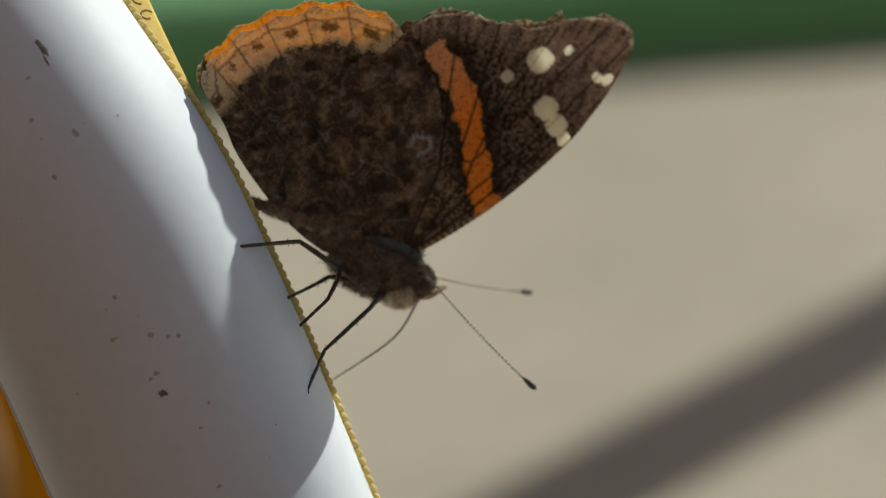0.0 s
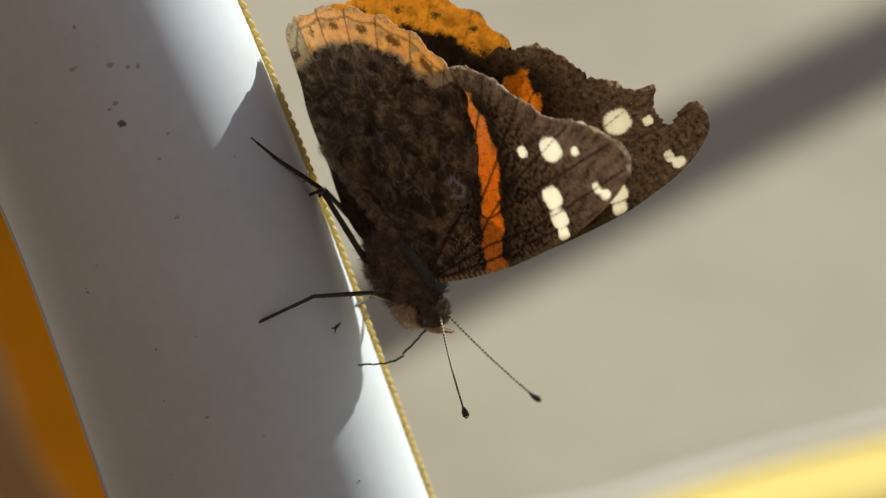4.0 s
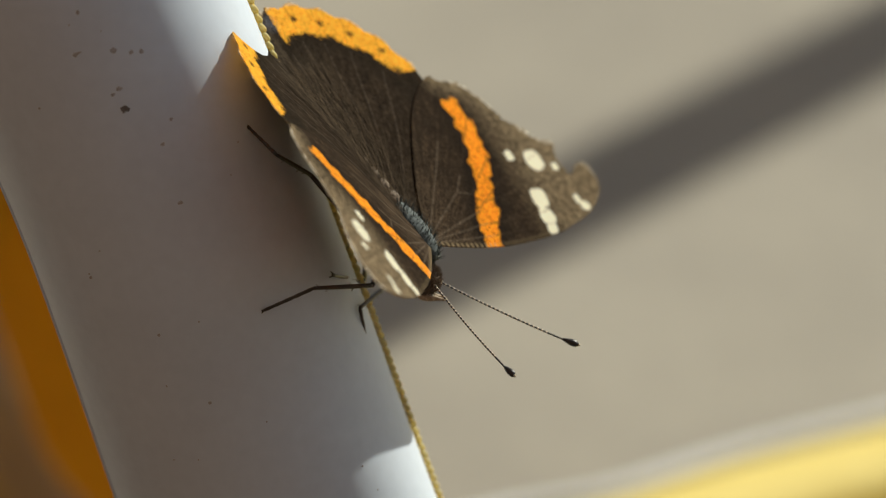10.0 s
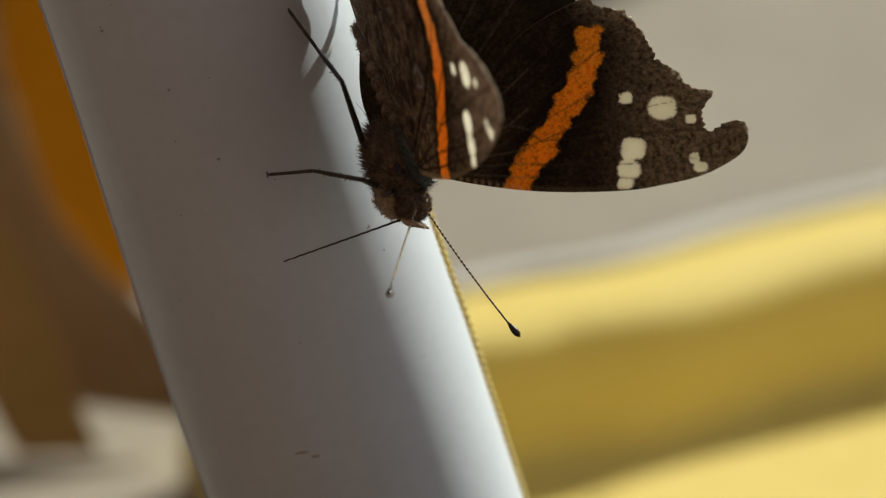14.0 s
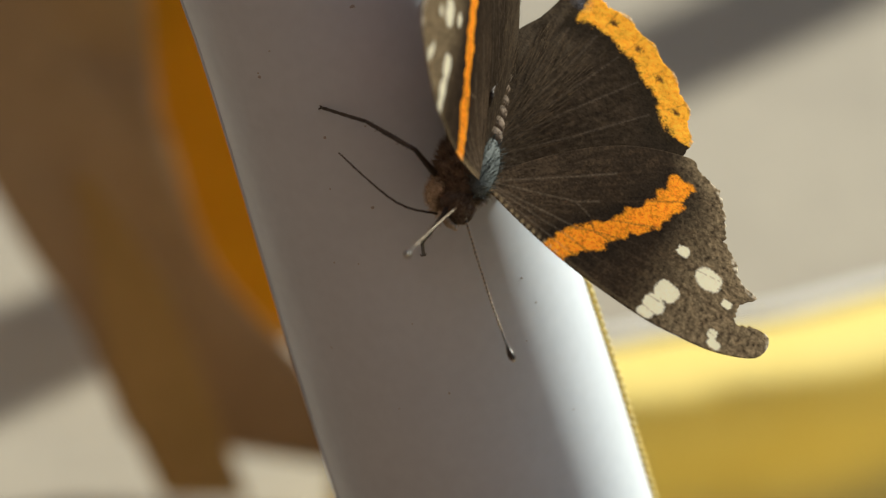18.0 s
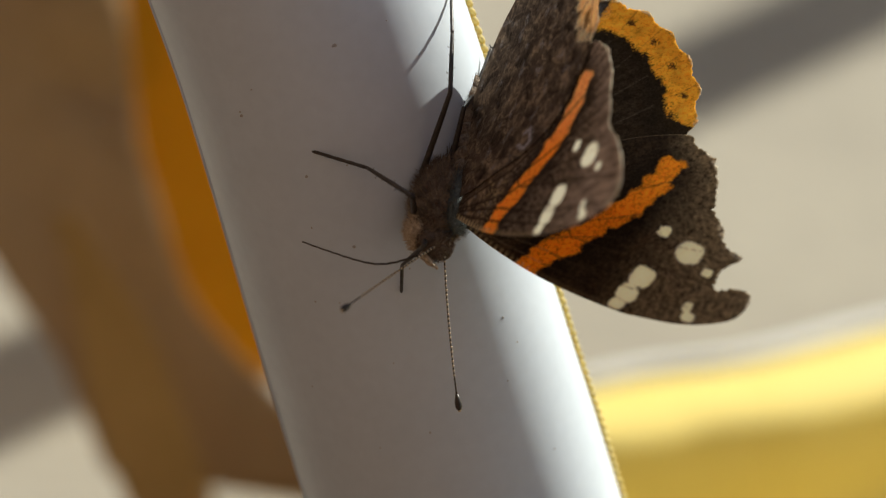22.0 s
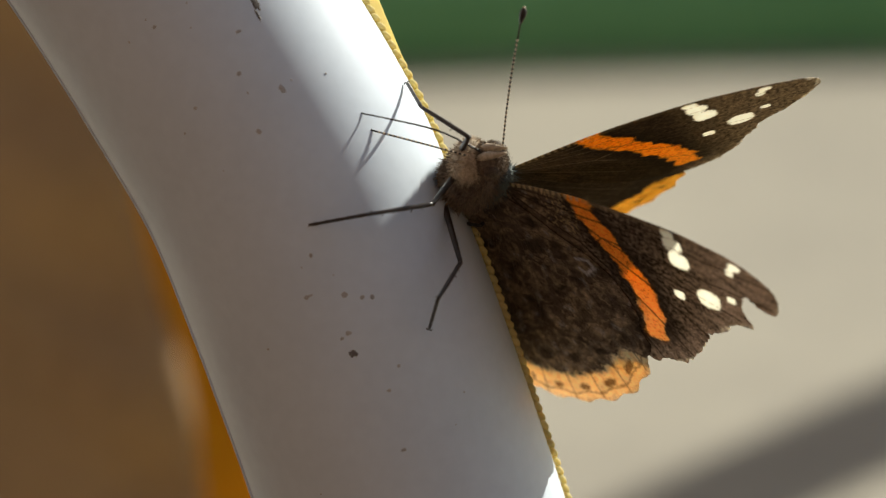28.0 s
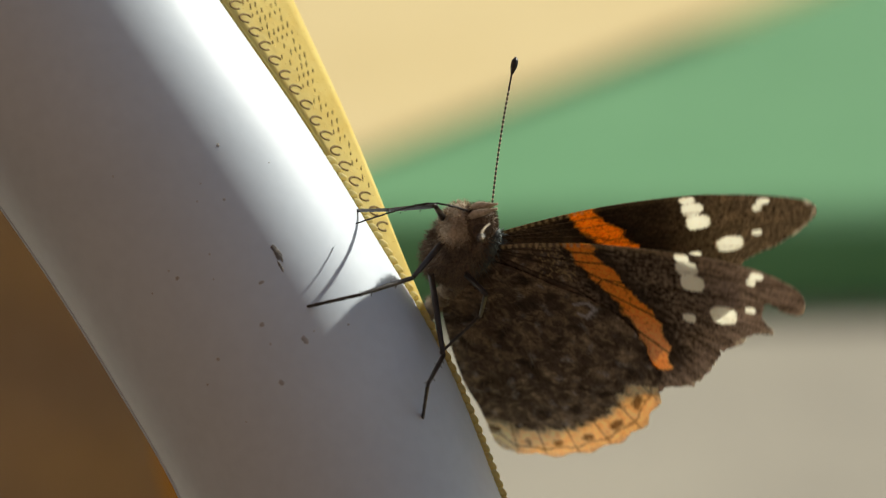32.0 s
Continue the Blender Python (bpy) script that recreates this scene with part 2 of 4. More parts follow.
# chain stitch along the seam between vinyl and edging
bm = blob(bmesh.new(), (0, 0, 0), (0.00070, 0.00036, 0.00036), 3, 0.12, 8)
stitch = mesh_of(bm, "stitch", PALE_THREAD)
for i in np.arange(SPAN[0], SPAN[-1], 0.40):
    lo = int(i)
    p0, nrm, d, wide = edging_at(lo, 0)
    if wide > 0.0042:
        continue
    c = p0.lerp(edging_at(min(lo + 1, TOP - 1), 0)[0], i - lo)
    side_way = nrm.cross(d)
    t = (d * 0.82 + side_way * 0.5).normalized()
    m = Matrix((t, nrm.cross(t), nrm)).transposed().to_4x4()
    ob = new("stitch", stitch)
    ob.parent = chair
    ob.matrix_basis = chair_inv @ Matrix.Translation(c + nrm * 0.00036) @ m

# loops of dark thread beside the chain stitch
BROWN_THREAD = mottled("brown_thread", (0.15, 0.09, 0.016), (0.24, 0.15, 0.03), 500, 0.8, 0.3, 4, 0.0002)
bm = sweep(bmesh.new(), [Vector((0.00048 * math.cos(a), 0.00085 * math.sin(a) * (1 if a < 3.14 else 0.5), 0)) for a in np.linspace(-1.2, 3.6, 16)], 0.00014, 6)
loop = mesh_of(bm, "loop", BROWN_THREAD)
for i in np.arange(SPAN[0], SPAN[-1], 0.72):
    lo = int(i)
    wide = edging_at(lo, 0)[3]
    if wide < 0.0016:
        continue
    q = min(0.9, 0.0011 / wide)
    p0, nrm, d, wide = edging_at(lo, q)
    c = p0.lerp(edging_at(min(lo + 1, TOP - 1), q)[0], i - lo) + nrm * 0.00034
    across = nrm.cross(d)
    m = Matrix((d, across, d.cross(across))).transposed().to_4x4()
    ob = new("loop", loop)
    ob.parent = chair
    ob.matrix_basis = chair_inv @ Matrix.Translation(c) @ m @ Matrix.Rotation(radians(-25 if int(i * 10) % 2 else -15), 4, "Z")

# short dark pricks in slanting rows over the broad part of the strip
pricks = []
for n_step, i in enumerate(np.arange(SPAN[0], SPAN[-1], 0.36)):
    lo = int(i)
    wide = edging_at(lo, 0)[3]
    for k in range(3, int(wide / 0.00068)):
        q = (k * 0.00068 + 0.00034 * (n_step % 2)) / wide
        if q > 0.75 or rnd.random() < 0.25:
            continue
        p0, nrm, d, wide = edging_at(lo, q)
        c = p0.lerp(edging_at(min(lo + 1, TOP - 1), q)[0], i - lo) + nrm * 0.00042
        across = nrm.cross(d)
        t = (d * 0.8 - across * 0.6).normalized()
        pricks.append(chair_inv @ Matrix.Translation(c) @ Matrix((t, nrm.cross(t), nrm)).transposed().to_4x4() @ Matrix.Diagonal((rnd.uniform(0.6, 1.3), 1, 1, 1)))
prick_rows = pieces("prick_rows", pricks, (0.00036, 0.00006, 0.00006), BROWN_THREAD)
prick_rows.parent = chair
tagged(prick_rows, kind="stuff")

# specks of dirt on the tube
def on_tube(u, v):
    """The place on the tube's near side that shows at (u, v), its normal and the way along it."""
    a, c = u, v
    for _ in range(4):
        flat = ref(a, c, lean(c))
        i = min(range(TOP), key=lambda k: (flat - TUBE[k]).length_squared)
        p, d, s, f = tube_frame(i)
        q = max(-0.98, min(0.98, (flat - p).dot(s) / girth(i)))
        n = s * q + f * math.sqrt(1 - q * q)
        place = p + d * (flat - p).dot(d) + n * girth(i)
        w = REF.inverted() @ place
        k = FPX / (FOCUS - w.z)
        a, c = a + (u - w.x * k), c + (v + w.y * k)
    return place, n, d


rnd = random.Random(4)
SPECKS = [(0, 0, 8, 6), (-10, -35, 5, 4), (-20, -103, 6, 5), (11, -100, 4, 4), (29, -102, 4, 4), (-21, -25, 4, 3), (-82, -98, 7, 2), (-205, -613, 6, 17), (-226, -485, 4, 4), (-186, -384, 4, 5), (67, 62, 4, 3), (-88, -95, 4, 4), (82, 18, 3, 3), (98, 166, 5, 3), (-83, -170, 3, 4), 
          (-148, -462, 5, 7), (-230, -560, 5, 3), (-380, -560, 4, 3), (-300, -420, 3, 3), (310, 1040, 15, 3), (335, 1046, 10, 3), (-320, -800, 4, 3), (60, 400, 3, 3), (150, 520, 4, 3), (-60, 300, 4, 3)]
SPECKS += [(rnd.uniform(-260, 180) - 0.42 * (0 - v), v, rnd.uniform(1.2, 2.4), rnd.uniform(1.2, 2.4)) for v in [rnd.uniform(-900, 1000) for _ in range(34)]]
for u, v, w, h in SPECKS:
    p, nrm, d = on_tube(u, v)
    bm = bmesh.new()
    turn = Matrix((nrm.cross(d), d, nrm)).transposed().to_4x4()
    blob(bm, p, (w / 18000, h / 18000, 0.00004), u, 0.0, 16, turn)
    if h > 12:
        blob(bm, p - d * 0.0013 + nrm.cross(d) * 0.0004, (0.00012, 0.0007, 0.00004), u, 0.0, 12, turn)
    for q in bm.verts:
        q.co += (q.co - p) * 0.45 * noise.noise(q.co * 4200)
    on_chair("dirt_speck", bm, DIRT if w * h > 90 or w * h == 48 else FAINT_DIRT)

# ---- mats behind ----
def slab(name, outline, z0, z1, mat, label, category, round_r=0.004):
    """A foam slab on the ground with a rounded upper edge."""
    bm = bmesh.new()
    c = sum(outline, Vector((0, 0))) / len(outline)
    rings = []
    for inset, z in ((0, z0), (0, z1 - round_r), (0.08 * round_r, z1 - 0.62 * round_r), (0.29 * round_r, z1 - 0.29 * round_r), (0.62 * round_r, z1 - 0.08 * round_r), (round_r, z1)):
        ring = []
        for q in outline:
            w = (c - q).normalized()
            ring.append(bm.verts.new((q.x + w.x * inset, q.y + w.y * inset, z)))
        rings.append(ring)
    m = len(outline)
    for a, b in zip(rings, rings[1:]):
        for k in range(m):
            bm.faces.new((a[k], a[(k + 1) % m], b[(k + 1) % m], b[k]))
    bm.faces.new(rings[-1])
    bm.faces.new(rings[0][::-1])
    bmesh.ops.recalc_face_normals(bm, faces=bm.faces)
    return tagged(part(name, bm, mat, None, "", False), label, category)


g = [ground_at(u, v) for u, v in ((-900, -440), (90, -512), (1287, -600), (2400, -680))]
H_GREEN = 0.024
back = [ground_at(u, v, H_GREEN) for u, v in ((2400, -1910), (615, -1104), (-52, -803), (-900, -425))]
slab("green_mat", [Vector((p.x, p.y)) for p in g + back], 0.0, H_GREEN, GREEN_FOAM, "thick green foam mat lying on the concrete", "mat", 0.012)
yb = [ground_at(u, v, H_GREEN) + Vector((0, -0.004, 0)) for u, v in ((-1100, -345), (-52, -803), (615, -1104), (2400, -1910))]
yb += [Vector((1.4, 3.2, 0)), Vector((-1.2, 3.2, 0))]
slab("yellow_mat", [Vector((p.x, p.y)) for p in yb], 0.0, H_GREEN + 0.002, PALE_FOAM, "pale yellow foam mat behind the green one", "mat", 0.002)

# low yellow step; a white strip whitens its sunlit rim
RIM = ((2300, 330), (1800, 430), (1372, 530), (1082, 600), (855, 668), (674, 700), (560, 728), (420, 745), (250, 760), (100, 772))
rim = [ground_at(u, v, 0.0315) for u, v in RIM]
rim = spline(rim, 60)
step = thing("yellow_step", "low yellow foam step with its lit rim whitened by a strip", "foam step", (rim[0].x, rim[0].y, 0))
profile = ((0.0, 0.0), (0.0, 0.0255), (0.001, 0.029), (0.004, 0.0305), (0.014, 0.0305), (0.0175, 0.0297), (0.0195, 0.0275), (0.020, 0.016), (0.0205, 0.0085), (0.022, 0.0072), (0.026, 0.007), (0.10, 0.007), (0.25, 0.0065), (0.252, 0.0))
bm = bmesh.new()
grid, AWAY = [], []
for i, p in enumerate(rim):
    d = rim[min(i + 1, 60)] - rim[max(i - 1, 0)]
    away = Vector((-d.y, d.x, 0)).normalized()
    if away.y > 0:
        away = -away
    AWAY.append(away)
    grid.append([Vector((p.x, p.y, 0)) + away * c + Vector((0, 0, h)) - step.location for c, h in profile])
sheet(bm, grid)
bmesh.ops.recalc_face_normals(bm, faces=bm.faces)
part("foam_body", bm, YELLOW_FOAM, step)
# white strip on the top edge, standing for the overexposed lit rim
bm = bmesh.new()
sheet(bm, [[(p - step.location) + w * c + Vector((0, 0, h)) for c, h in ((-0.001, -0.003), (-0.0006, 0.0), (0.0008, 0.0008), (0.0026, 0.0004), (0.003, -0.0012))] for p, w in zip(rim, AWAY)])
thicken(bm, 0.0006)
part("lit_rim_strip", bm, RAIL_AND_RIM_WHITE, step, "white strip put in for the lit rim")

# bar far to the sunny side whose shadow lies on the ground
a, b = ground_at(1280, -92), ground_at(-475, 818)
way = (a - b).normalized()
K = 0.62
rail = thing("side_rail", "slim white painted metal rail on two posts", "rail", (a + SUN * K) - Vector((0, 0, (a + SUN * K).z)))
ends = [a + SUN * K + way * s for s in (1.0, -1.0)]
bm = sweep(bmesh.new(), [ends[0] - rail.location, ends[1] - rail.location], 0.0145, 16)
part("bar", bm, RAIL_AND_RIM_WHITE, rail)
for e in ends:
    bm = sweep(bmesh.new(), [Vector((e.x, e.y, 0)) - rail.location, e - rail.location], 0.0145, 16, True, Vector((0, 1, 0)))
    part("post", bm, RAIL_AND_RIM_WHITE, rail)

# ---- cloth hanging on the shaded side ----
def hanging(name, left, right, depth, mat, label, bumps=None, rows=70, cols=26):
    """A cloth between two edges given from top to bottom as (u, v) at a depth."""
    l, r = spline([(*q, 0) for q in left], rows), spline([(*q, 0) for q in right], rows)
    bm = bmesh.new()
    grid = []
    for i, (p, q) in enumerate(zip(l, r)):
        row = []
        for k in range(cols + 1):
            t = k / cols
            c = p.lerp(q, t)
            dz = bumps(c.x, c.y, t) if bumps else 0
            row.append(far(c.x, c.y, depth - dz))
        grid.append(row)
    sheet(bm, grid)
    thicken(bm, 0.0003)
    ob = part(name, bm, mat)
    return tagged(ob, label, "cloth")


hanging("inner_cloth", ((-720, -1500), (-560, -700), (-420, -200), (-330, 144), (-300, 343), (-230, 540), (-150, 690), (-110, 760)),
        ((-660, -1500), (-470, -800), (-180, -400), (0, 0), (80, 200), (160, 400), (230, 620), (285, 760)), 0.785, ORANGE_CLOTH,
        "thin orange-yellow cloth hanging behind the tube")
hanging("outer_cloth", ((-2400, -1700), (-1900, -900), (-1500, -300), (-1050, 100), (-700, 340), (-560, 470), (-452, 631), (-367, 738), (-310, 850), (-268, 940)),
        ((-540, -1700), (-520, -900), (-440, -450), (-370, -160), (-283, 85), (-240, 343), (-212, 424), (-142, 610), (-57, 712), (30, 790), (100, 880), (130, 985)), 0.757, BROWN_CLOTH,
        "tan-brown quilted cloth in shade", lambda u, v, t: 0.003 * math.sin(v / 62) * max(0, math.sin(t * 9)) * (1 if v < 300 else 0.2))
# shaded stripe of the blurred cloth, put in as its own brown sheet
hanging("shaded_stripe", ((-386, 487), (-357, 575), (-335, 675), (-314, 774), (-284, 874), (-240, 973), (-194, 1054)), ((-346, 485), (-282, 572), (-213, 669), (-164, 768), (-122, 867), (-82, 966), (-46, 1047)), 0.746, SHADED_STRIPE,
        "separate brown sheet for the shaded stripe before the tan cloth", cols=10)

# ---- butterfly ----
from mathutils.geometry import delaunay_2d_cdt
MM = 0.001
SCALE = 1.04


def coloured(name, rough, glow):
    """Wing scales: the colour laid out on the mesh, fine grain on top; some light passes through."""
    m = material(name, (0.5, 0.5, 0.5), rough, Specular_IOR_Level=0.015)
    b = m.node_tree.nodes["Principled BSDF"]
    at = add(m, "ShaderNodeVertexColor")
    at.layer_name = "scales"
    co = add(m, "ShaderNodeTexCoord")
    n1 = add(m, "ShaderNodeTexNoise", Scale=4200.0, Detail=4.0, Roughness=0.65)
    link(m, co, "Object", n1, "Vector")
    n2 = add(m, "ShaderNodeTexNoise", Scale=1150.0, Detail=4.0, Roughness=0.6, Distortion=0.6)
    link(m, co, "Object", n2, "Vector")
    two = add(m, "ShaderNodeMath")
    two.operation = "ADD"
    link(m, n1, "Fac", two, 0)
    link(m, n2, "Fac", two, 1)
    mp = add(m, "ShaderNodeMapRange", From_Min=0.68, From_Max=1.34, To_Min=0.72, To_Max=1.32)
    link(m, two, 0, mp, "Value")
    mx = add(m, "ShaderNodeVectorMath")
    mx.operation = "SCALE"
    link(m, at, "Color", mx, 0)
    # pale scales are more even than dark ones
    sep = add(m, "ShaderNodeSeparateColor")
    link(m, at, "Color", sep, "Color")
    even = add(m, "ShaderNodeMapRange", From_Min=0.3, From_Max=0.85, To_Min=0.0, To_Max=0.85)
    link(m, sep, "Green", even, "Value")
    amount = add(m, "ShaderNodeMix")
    amount.data_type = "FLOAT"
    link(m, even, 0, amount, 0)
    link(m, mp, 0, amount, 2)
    amount.inputs[3].default_value = 1.0
    link(m, amount, 0, mx, "Scale")
    link(m, mx, 0, b, "Base Color")
    bp = add(m, "ShaderNodeBump", Strength=0.35, Distance=0.00012)
    link(m, n1, "Fac", bp, "Height")
    link(m, bp, "Normal", b, "Normal")
    see_through(m, glow)
    share = add(m, "ShaderNodeMapRange", From_Min=0.55, From_Max=0.85, To_Min=glow, To_Max=glow + 0.27)
    link(m, sep, "Blue", share, "Value")
    link(m, share, 0, next(n for n in m.node_tree.nodes if n.bl_idname == "ShaderNodeMixShader"), "Fac")
    # what comes through the wing is paler than its scales
    g = add(m, "ShaderNodeGamma", Gamma=0.8)
    link(m, mx, 0, g, "Color")
    t = next(n for n in m.node_tree.nodes if n.bl_idname == "ShaderNodeBsdfTranslucent")
    link(m, g, "Color", t, "Color")
    return m


WING = coloured("wing_scales", 0.85, 0.38)
FUR = mottled("brown_fur", (0.075, 0.051, 0.034), (0.28, 0.205, 0.14), 900, 0.85, 0.5, 4, 0.0002)
PALE_FUR = mottled("pale_fur", (0.34, 0.265, 0.18), (0.66, 0.54, 0.40), 900, 0.85, 0.5, 4, 0.0002)
TEAL_FUR = mottled("blue_grey_fur", (0.05, 0.062, 0.061), (0.13, 0.155, 0.148), 900, 0.8, 0.5, 4, 0.0002)
CHITIN = mottled("dark_chitin", (0.018, 0.013, 0.010), (0.06, 0.045, 0.035), 700, 0.4, 0.3, 5, 0.0001)
EYE_MAT = mottled("brown_eye", (0.05, 0.035, 0.026), (0.12, 0.088, 0.066), 2500, 0.6, 0.2, 3, 0.00005, Specular_IOR_Level=0.2)
TIP = material("pale_tip", (0.6, 0.5, 0.35), 0.5)

FORE = ((0, -0.6), (4, -1.6), (8.5, -2.4), (13, -2.8), (19, -2.85), (22.5, -2.4), (25.5, -1.8), (28.3, -0.9), (30.1, 0), (31.0, 1.5), (30.4, 3.6), (28.7, 5.3), (27.0, 6.9), (25.4, 7.5), (24.0, 8.6),
        (22.5, 10.6), (21.0, 13.0), (19.5, 15.2), (17.8, 16.4), (16.2, 17.2), (14.3, 17.2), (9.2, 14.2), (4.4, 9.0), (0.3, 2.6))
TORN = FORE[:7] + ((27.9, -0.8), (29.9, 0.6), (30.5, 2.2), (30.2, 3.6), (29.3, 3.9), (28.0, 3.3), (27.0, 2.8), (26.4, 3.3), (26.3, 4.6), (26.7, 5.7), (27.2, 7.0), (25.5, 7.5), (23.9, 9.0),
                   (22.4, 10.4), (21.1, 12.2), (20.4, 14.0), (19.3, 15.3), (17.8, 16.3), (16.0, 16.8)) + FORE[20:]
HIND = ((-2.5, 1.0), (1.4, 2.0), (5.2, 4.2), (8.6, 6.0), (11.2, 8.2), (13.2, 11.5), (14.4, 15.0), (14.5, 17.6), (13.9, 19.8), (12.6, 22.4), (11.0, 24.3), (8.6, 26.2), (6.2, 27.5), (3.0, 28.7), (-0.2, 29.0),
        (-2.8, 28.6), (-4.2, 27.3), (-4.7, 24.5), (-5.2, 22.0), (-6.3, 18.6), (-7.0, 12.2), (-6.6, 7.0), (-4.6, 3.0))
ANG = radians(66)


def wing_xy(a, b):
    """From along-and-behind the front edge to sideways-and-forwards, in metres."""
    s, c = math.sin(ANG), math.cos(ANG)
    return Vector((s * a + c * b, c * a - s * b)) * MM * SCALE


LATTICE = np.random.RandomState(7).rand(256, 256) * 2 * math.pi


def grain(x, y, seed=0):
    """Smooth noise from about -1 to 1 over arrays of places."""
    x, y = x + seed * 17.3, y + seed * 9.7
    x0, y0 = np.floor(x).astype(int), np.floor(y).astype(int)
    fx, fy = x - x0, y - y0
    sx, sy = (t * t * t * (t * (t * 6 - 15) + 10) for t in (fx, fy))

    def corner(i, j):
        g = LATTICE[(x0 + i) % 256, (y0 + j) % 256]
        return np.cos(g) * (fx - i) + np.sin(g) * (fy - j)
    low = corner(0, 0) + (corner(1, 0) - corner(0, 0)) * sx
    high = corner(0, 1) + (corner(1, 1) - corner(0, 1)) * sx
    return (low + (high - low) * sy) * 1.5


def lay(base, colour, t):
    """Colour laid over the base by the share t, for all places at once."""
    t = np.clip(t, 0, 1)[:, None]
    return base + (np.asarray(colour) - base) * t


def near_line(a, b, line):
    best = np.full(len(a), 9e9)
    for (x0, y0), (x1, y1) in zip(line, line[1:]):
        dx, dy = x1 - x0, y1 - y0
        t = np.clip(((a - x0) * dx + (b - y0) * dy) / (dx * dx + dy * dy), 0, 1)
        best = np.minimum(best, np.hypot(a - x0 - t * dx, b - y0 - t * dy))
    return best


BAND = ((8.3, -2.6), (8.9, -0.9), (10.6, 1.8), (12.3, 4.4), (13.9, 6.8), (14.9, 9.6), (15.3, 12.9))
SPOTS = ((22.3, 5.4, 1.3, 1.2), (18.8, 6.5, 0.62, 0.62), (25.0, 4.15, 0.55, 0.45), (19.5, 1.3, 1.15, 1.15), (19.1, -0.8, 1.05, 1.0), (18.7, -2.2, 0.75, 0.6), (25.3, 0.1, 0.5, 0.6), (25.9, -0.8, 0.7, 0.5))
FORE_VEINS = [((0, 0), (9, 0.2), (16, -0.4), (30, 0.4)), ((0, 0.2), (9, 1.6), (10.5, 2.4), (14, 2.6), (29.5, 3.2)), ((10.5, 2.4), (15, 4.2), (25.8, 6.6)), ((9.6, 3.6), (14, 6.2), (21.8, 11)), ((10.5, 2.4), (9.6, 3.6), (7.6, 4.2)),
              ((7.6, 4.2), (12, 8), (19.5, 14.6)), ((0, 0.6), (7.6, 4.2)), ((0, 0.8), (7, 7.5), (16, 16.6)), ((0, -0.3), (9, -1.2), (20, -1.7))]
HIND_VEINS = [((0, 3), (6, 9), (13.6, 19)), ((-1, 4), (4, 11), (11.6, 23.6)), ((-1.5, 5), (2.5, 14), (8.2, 26.3)), ((-2, 5), (1, 15), (4.6, 28.1)), ((-2.5, 5), (-0.5, 16), (1.0, 28.9)), ((-3, 5), (-2.5, 16), (-2.0, 28.6)), ((-1, 4), (8, 7), (14.4, 15))]
BLACK, BROWN, ORANGE, CREAM = (0.022, 0.015, 0.010), (0.080, 0.050, 0.028), (0.90, 0.36, 0.026), (0.93, 0.91, 0.84)


def veins(a, b, lines):
    return np.min([near_line(a, b, q) for q in lines], axis=0)


def up(t):
    return np.clip(t, 0, 1)


def clouds(a, b):
    """The underside's cloudy brown with dark scrawls, wavy paler lines and grey crescents."""
    g = grain(a * 0.38, b * 0.38, 1)
    f = grain(a * 1.2, b * 1.2, 2)
    fine = grain(a * 5.0, b * 5.0, 3)
    u = a + 1.1 * grain(a * 0.5, b * 0.5, 4) + 0.4 * f
    v = b + 1.1 * grain(a * 0.5, b * 0.5, 5) + 0.4 * grain(a * 1.6, b * 1.6, 6)
    wave = grain(u * 0.42, v * 0.62, 7)
    ridge = 1 - np.abs(wave) * 5.0
    base = lay(np.tile((0.115, 0.081, 0.060), (len(a), 1)), (0.40, 0.28, 0.185), 0.16 + 0.8 * g + 0.4 * f + 0.12 * fine)
    base = lay(base, (0.042, 0.030, 0.023), (-wave - 0.06) * 1.7)
    base = lay(base, (0.50, 0.35, 0.22), up(ridge) * (0.30 + 0.5 * f))
    base = lay(base, (0.045, 0.032, 0.024), (1 - np.abs(wave - 0.22) * 9) * 0.7)
    return lay(base, (0.42, 0.38, 0.37), up((grain(a * 0.8, b * 0.8, 8) - 0.38) * 3.2) * (0.35 + 0.6 * fine))


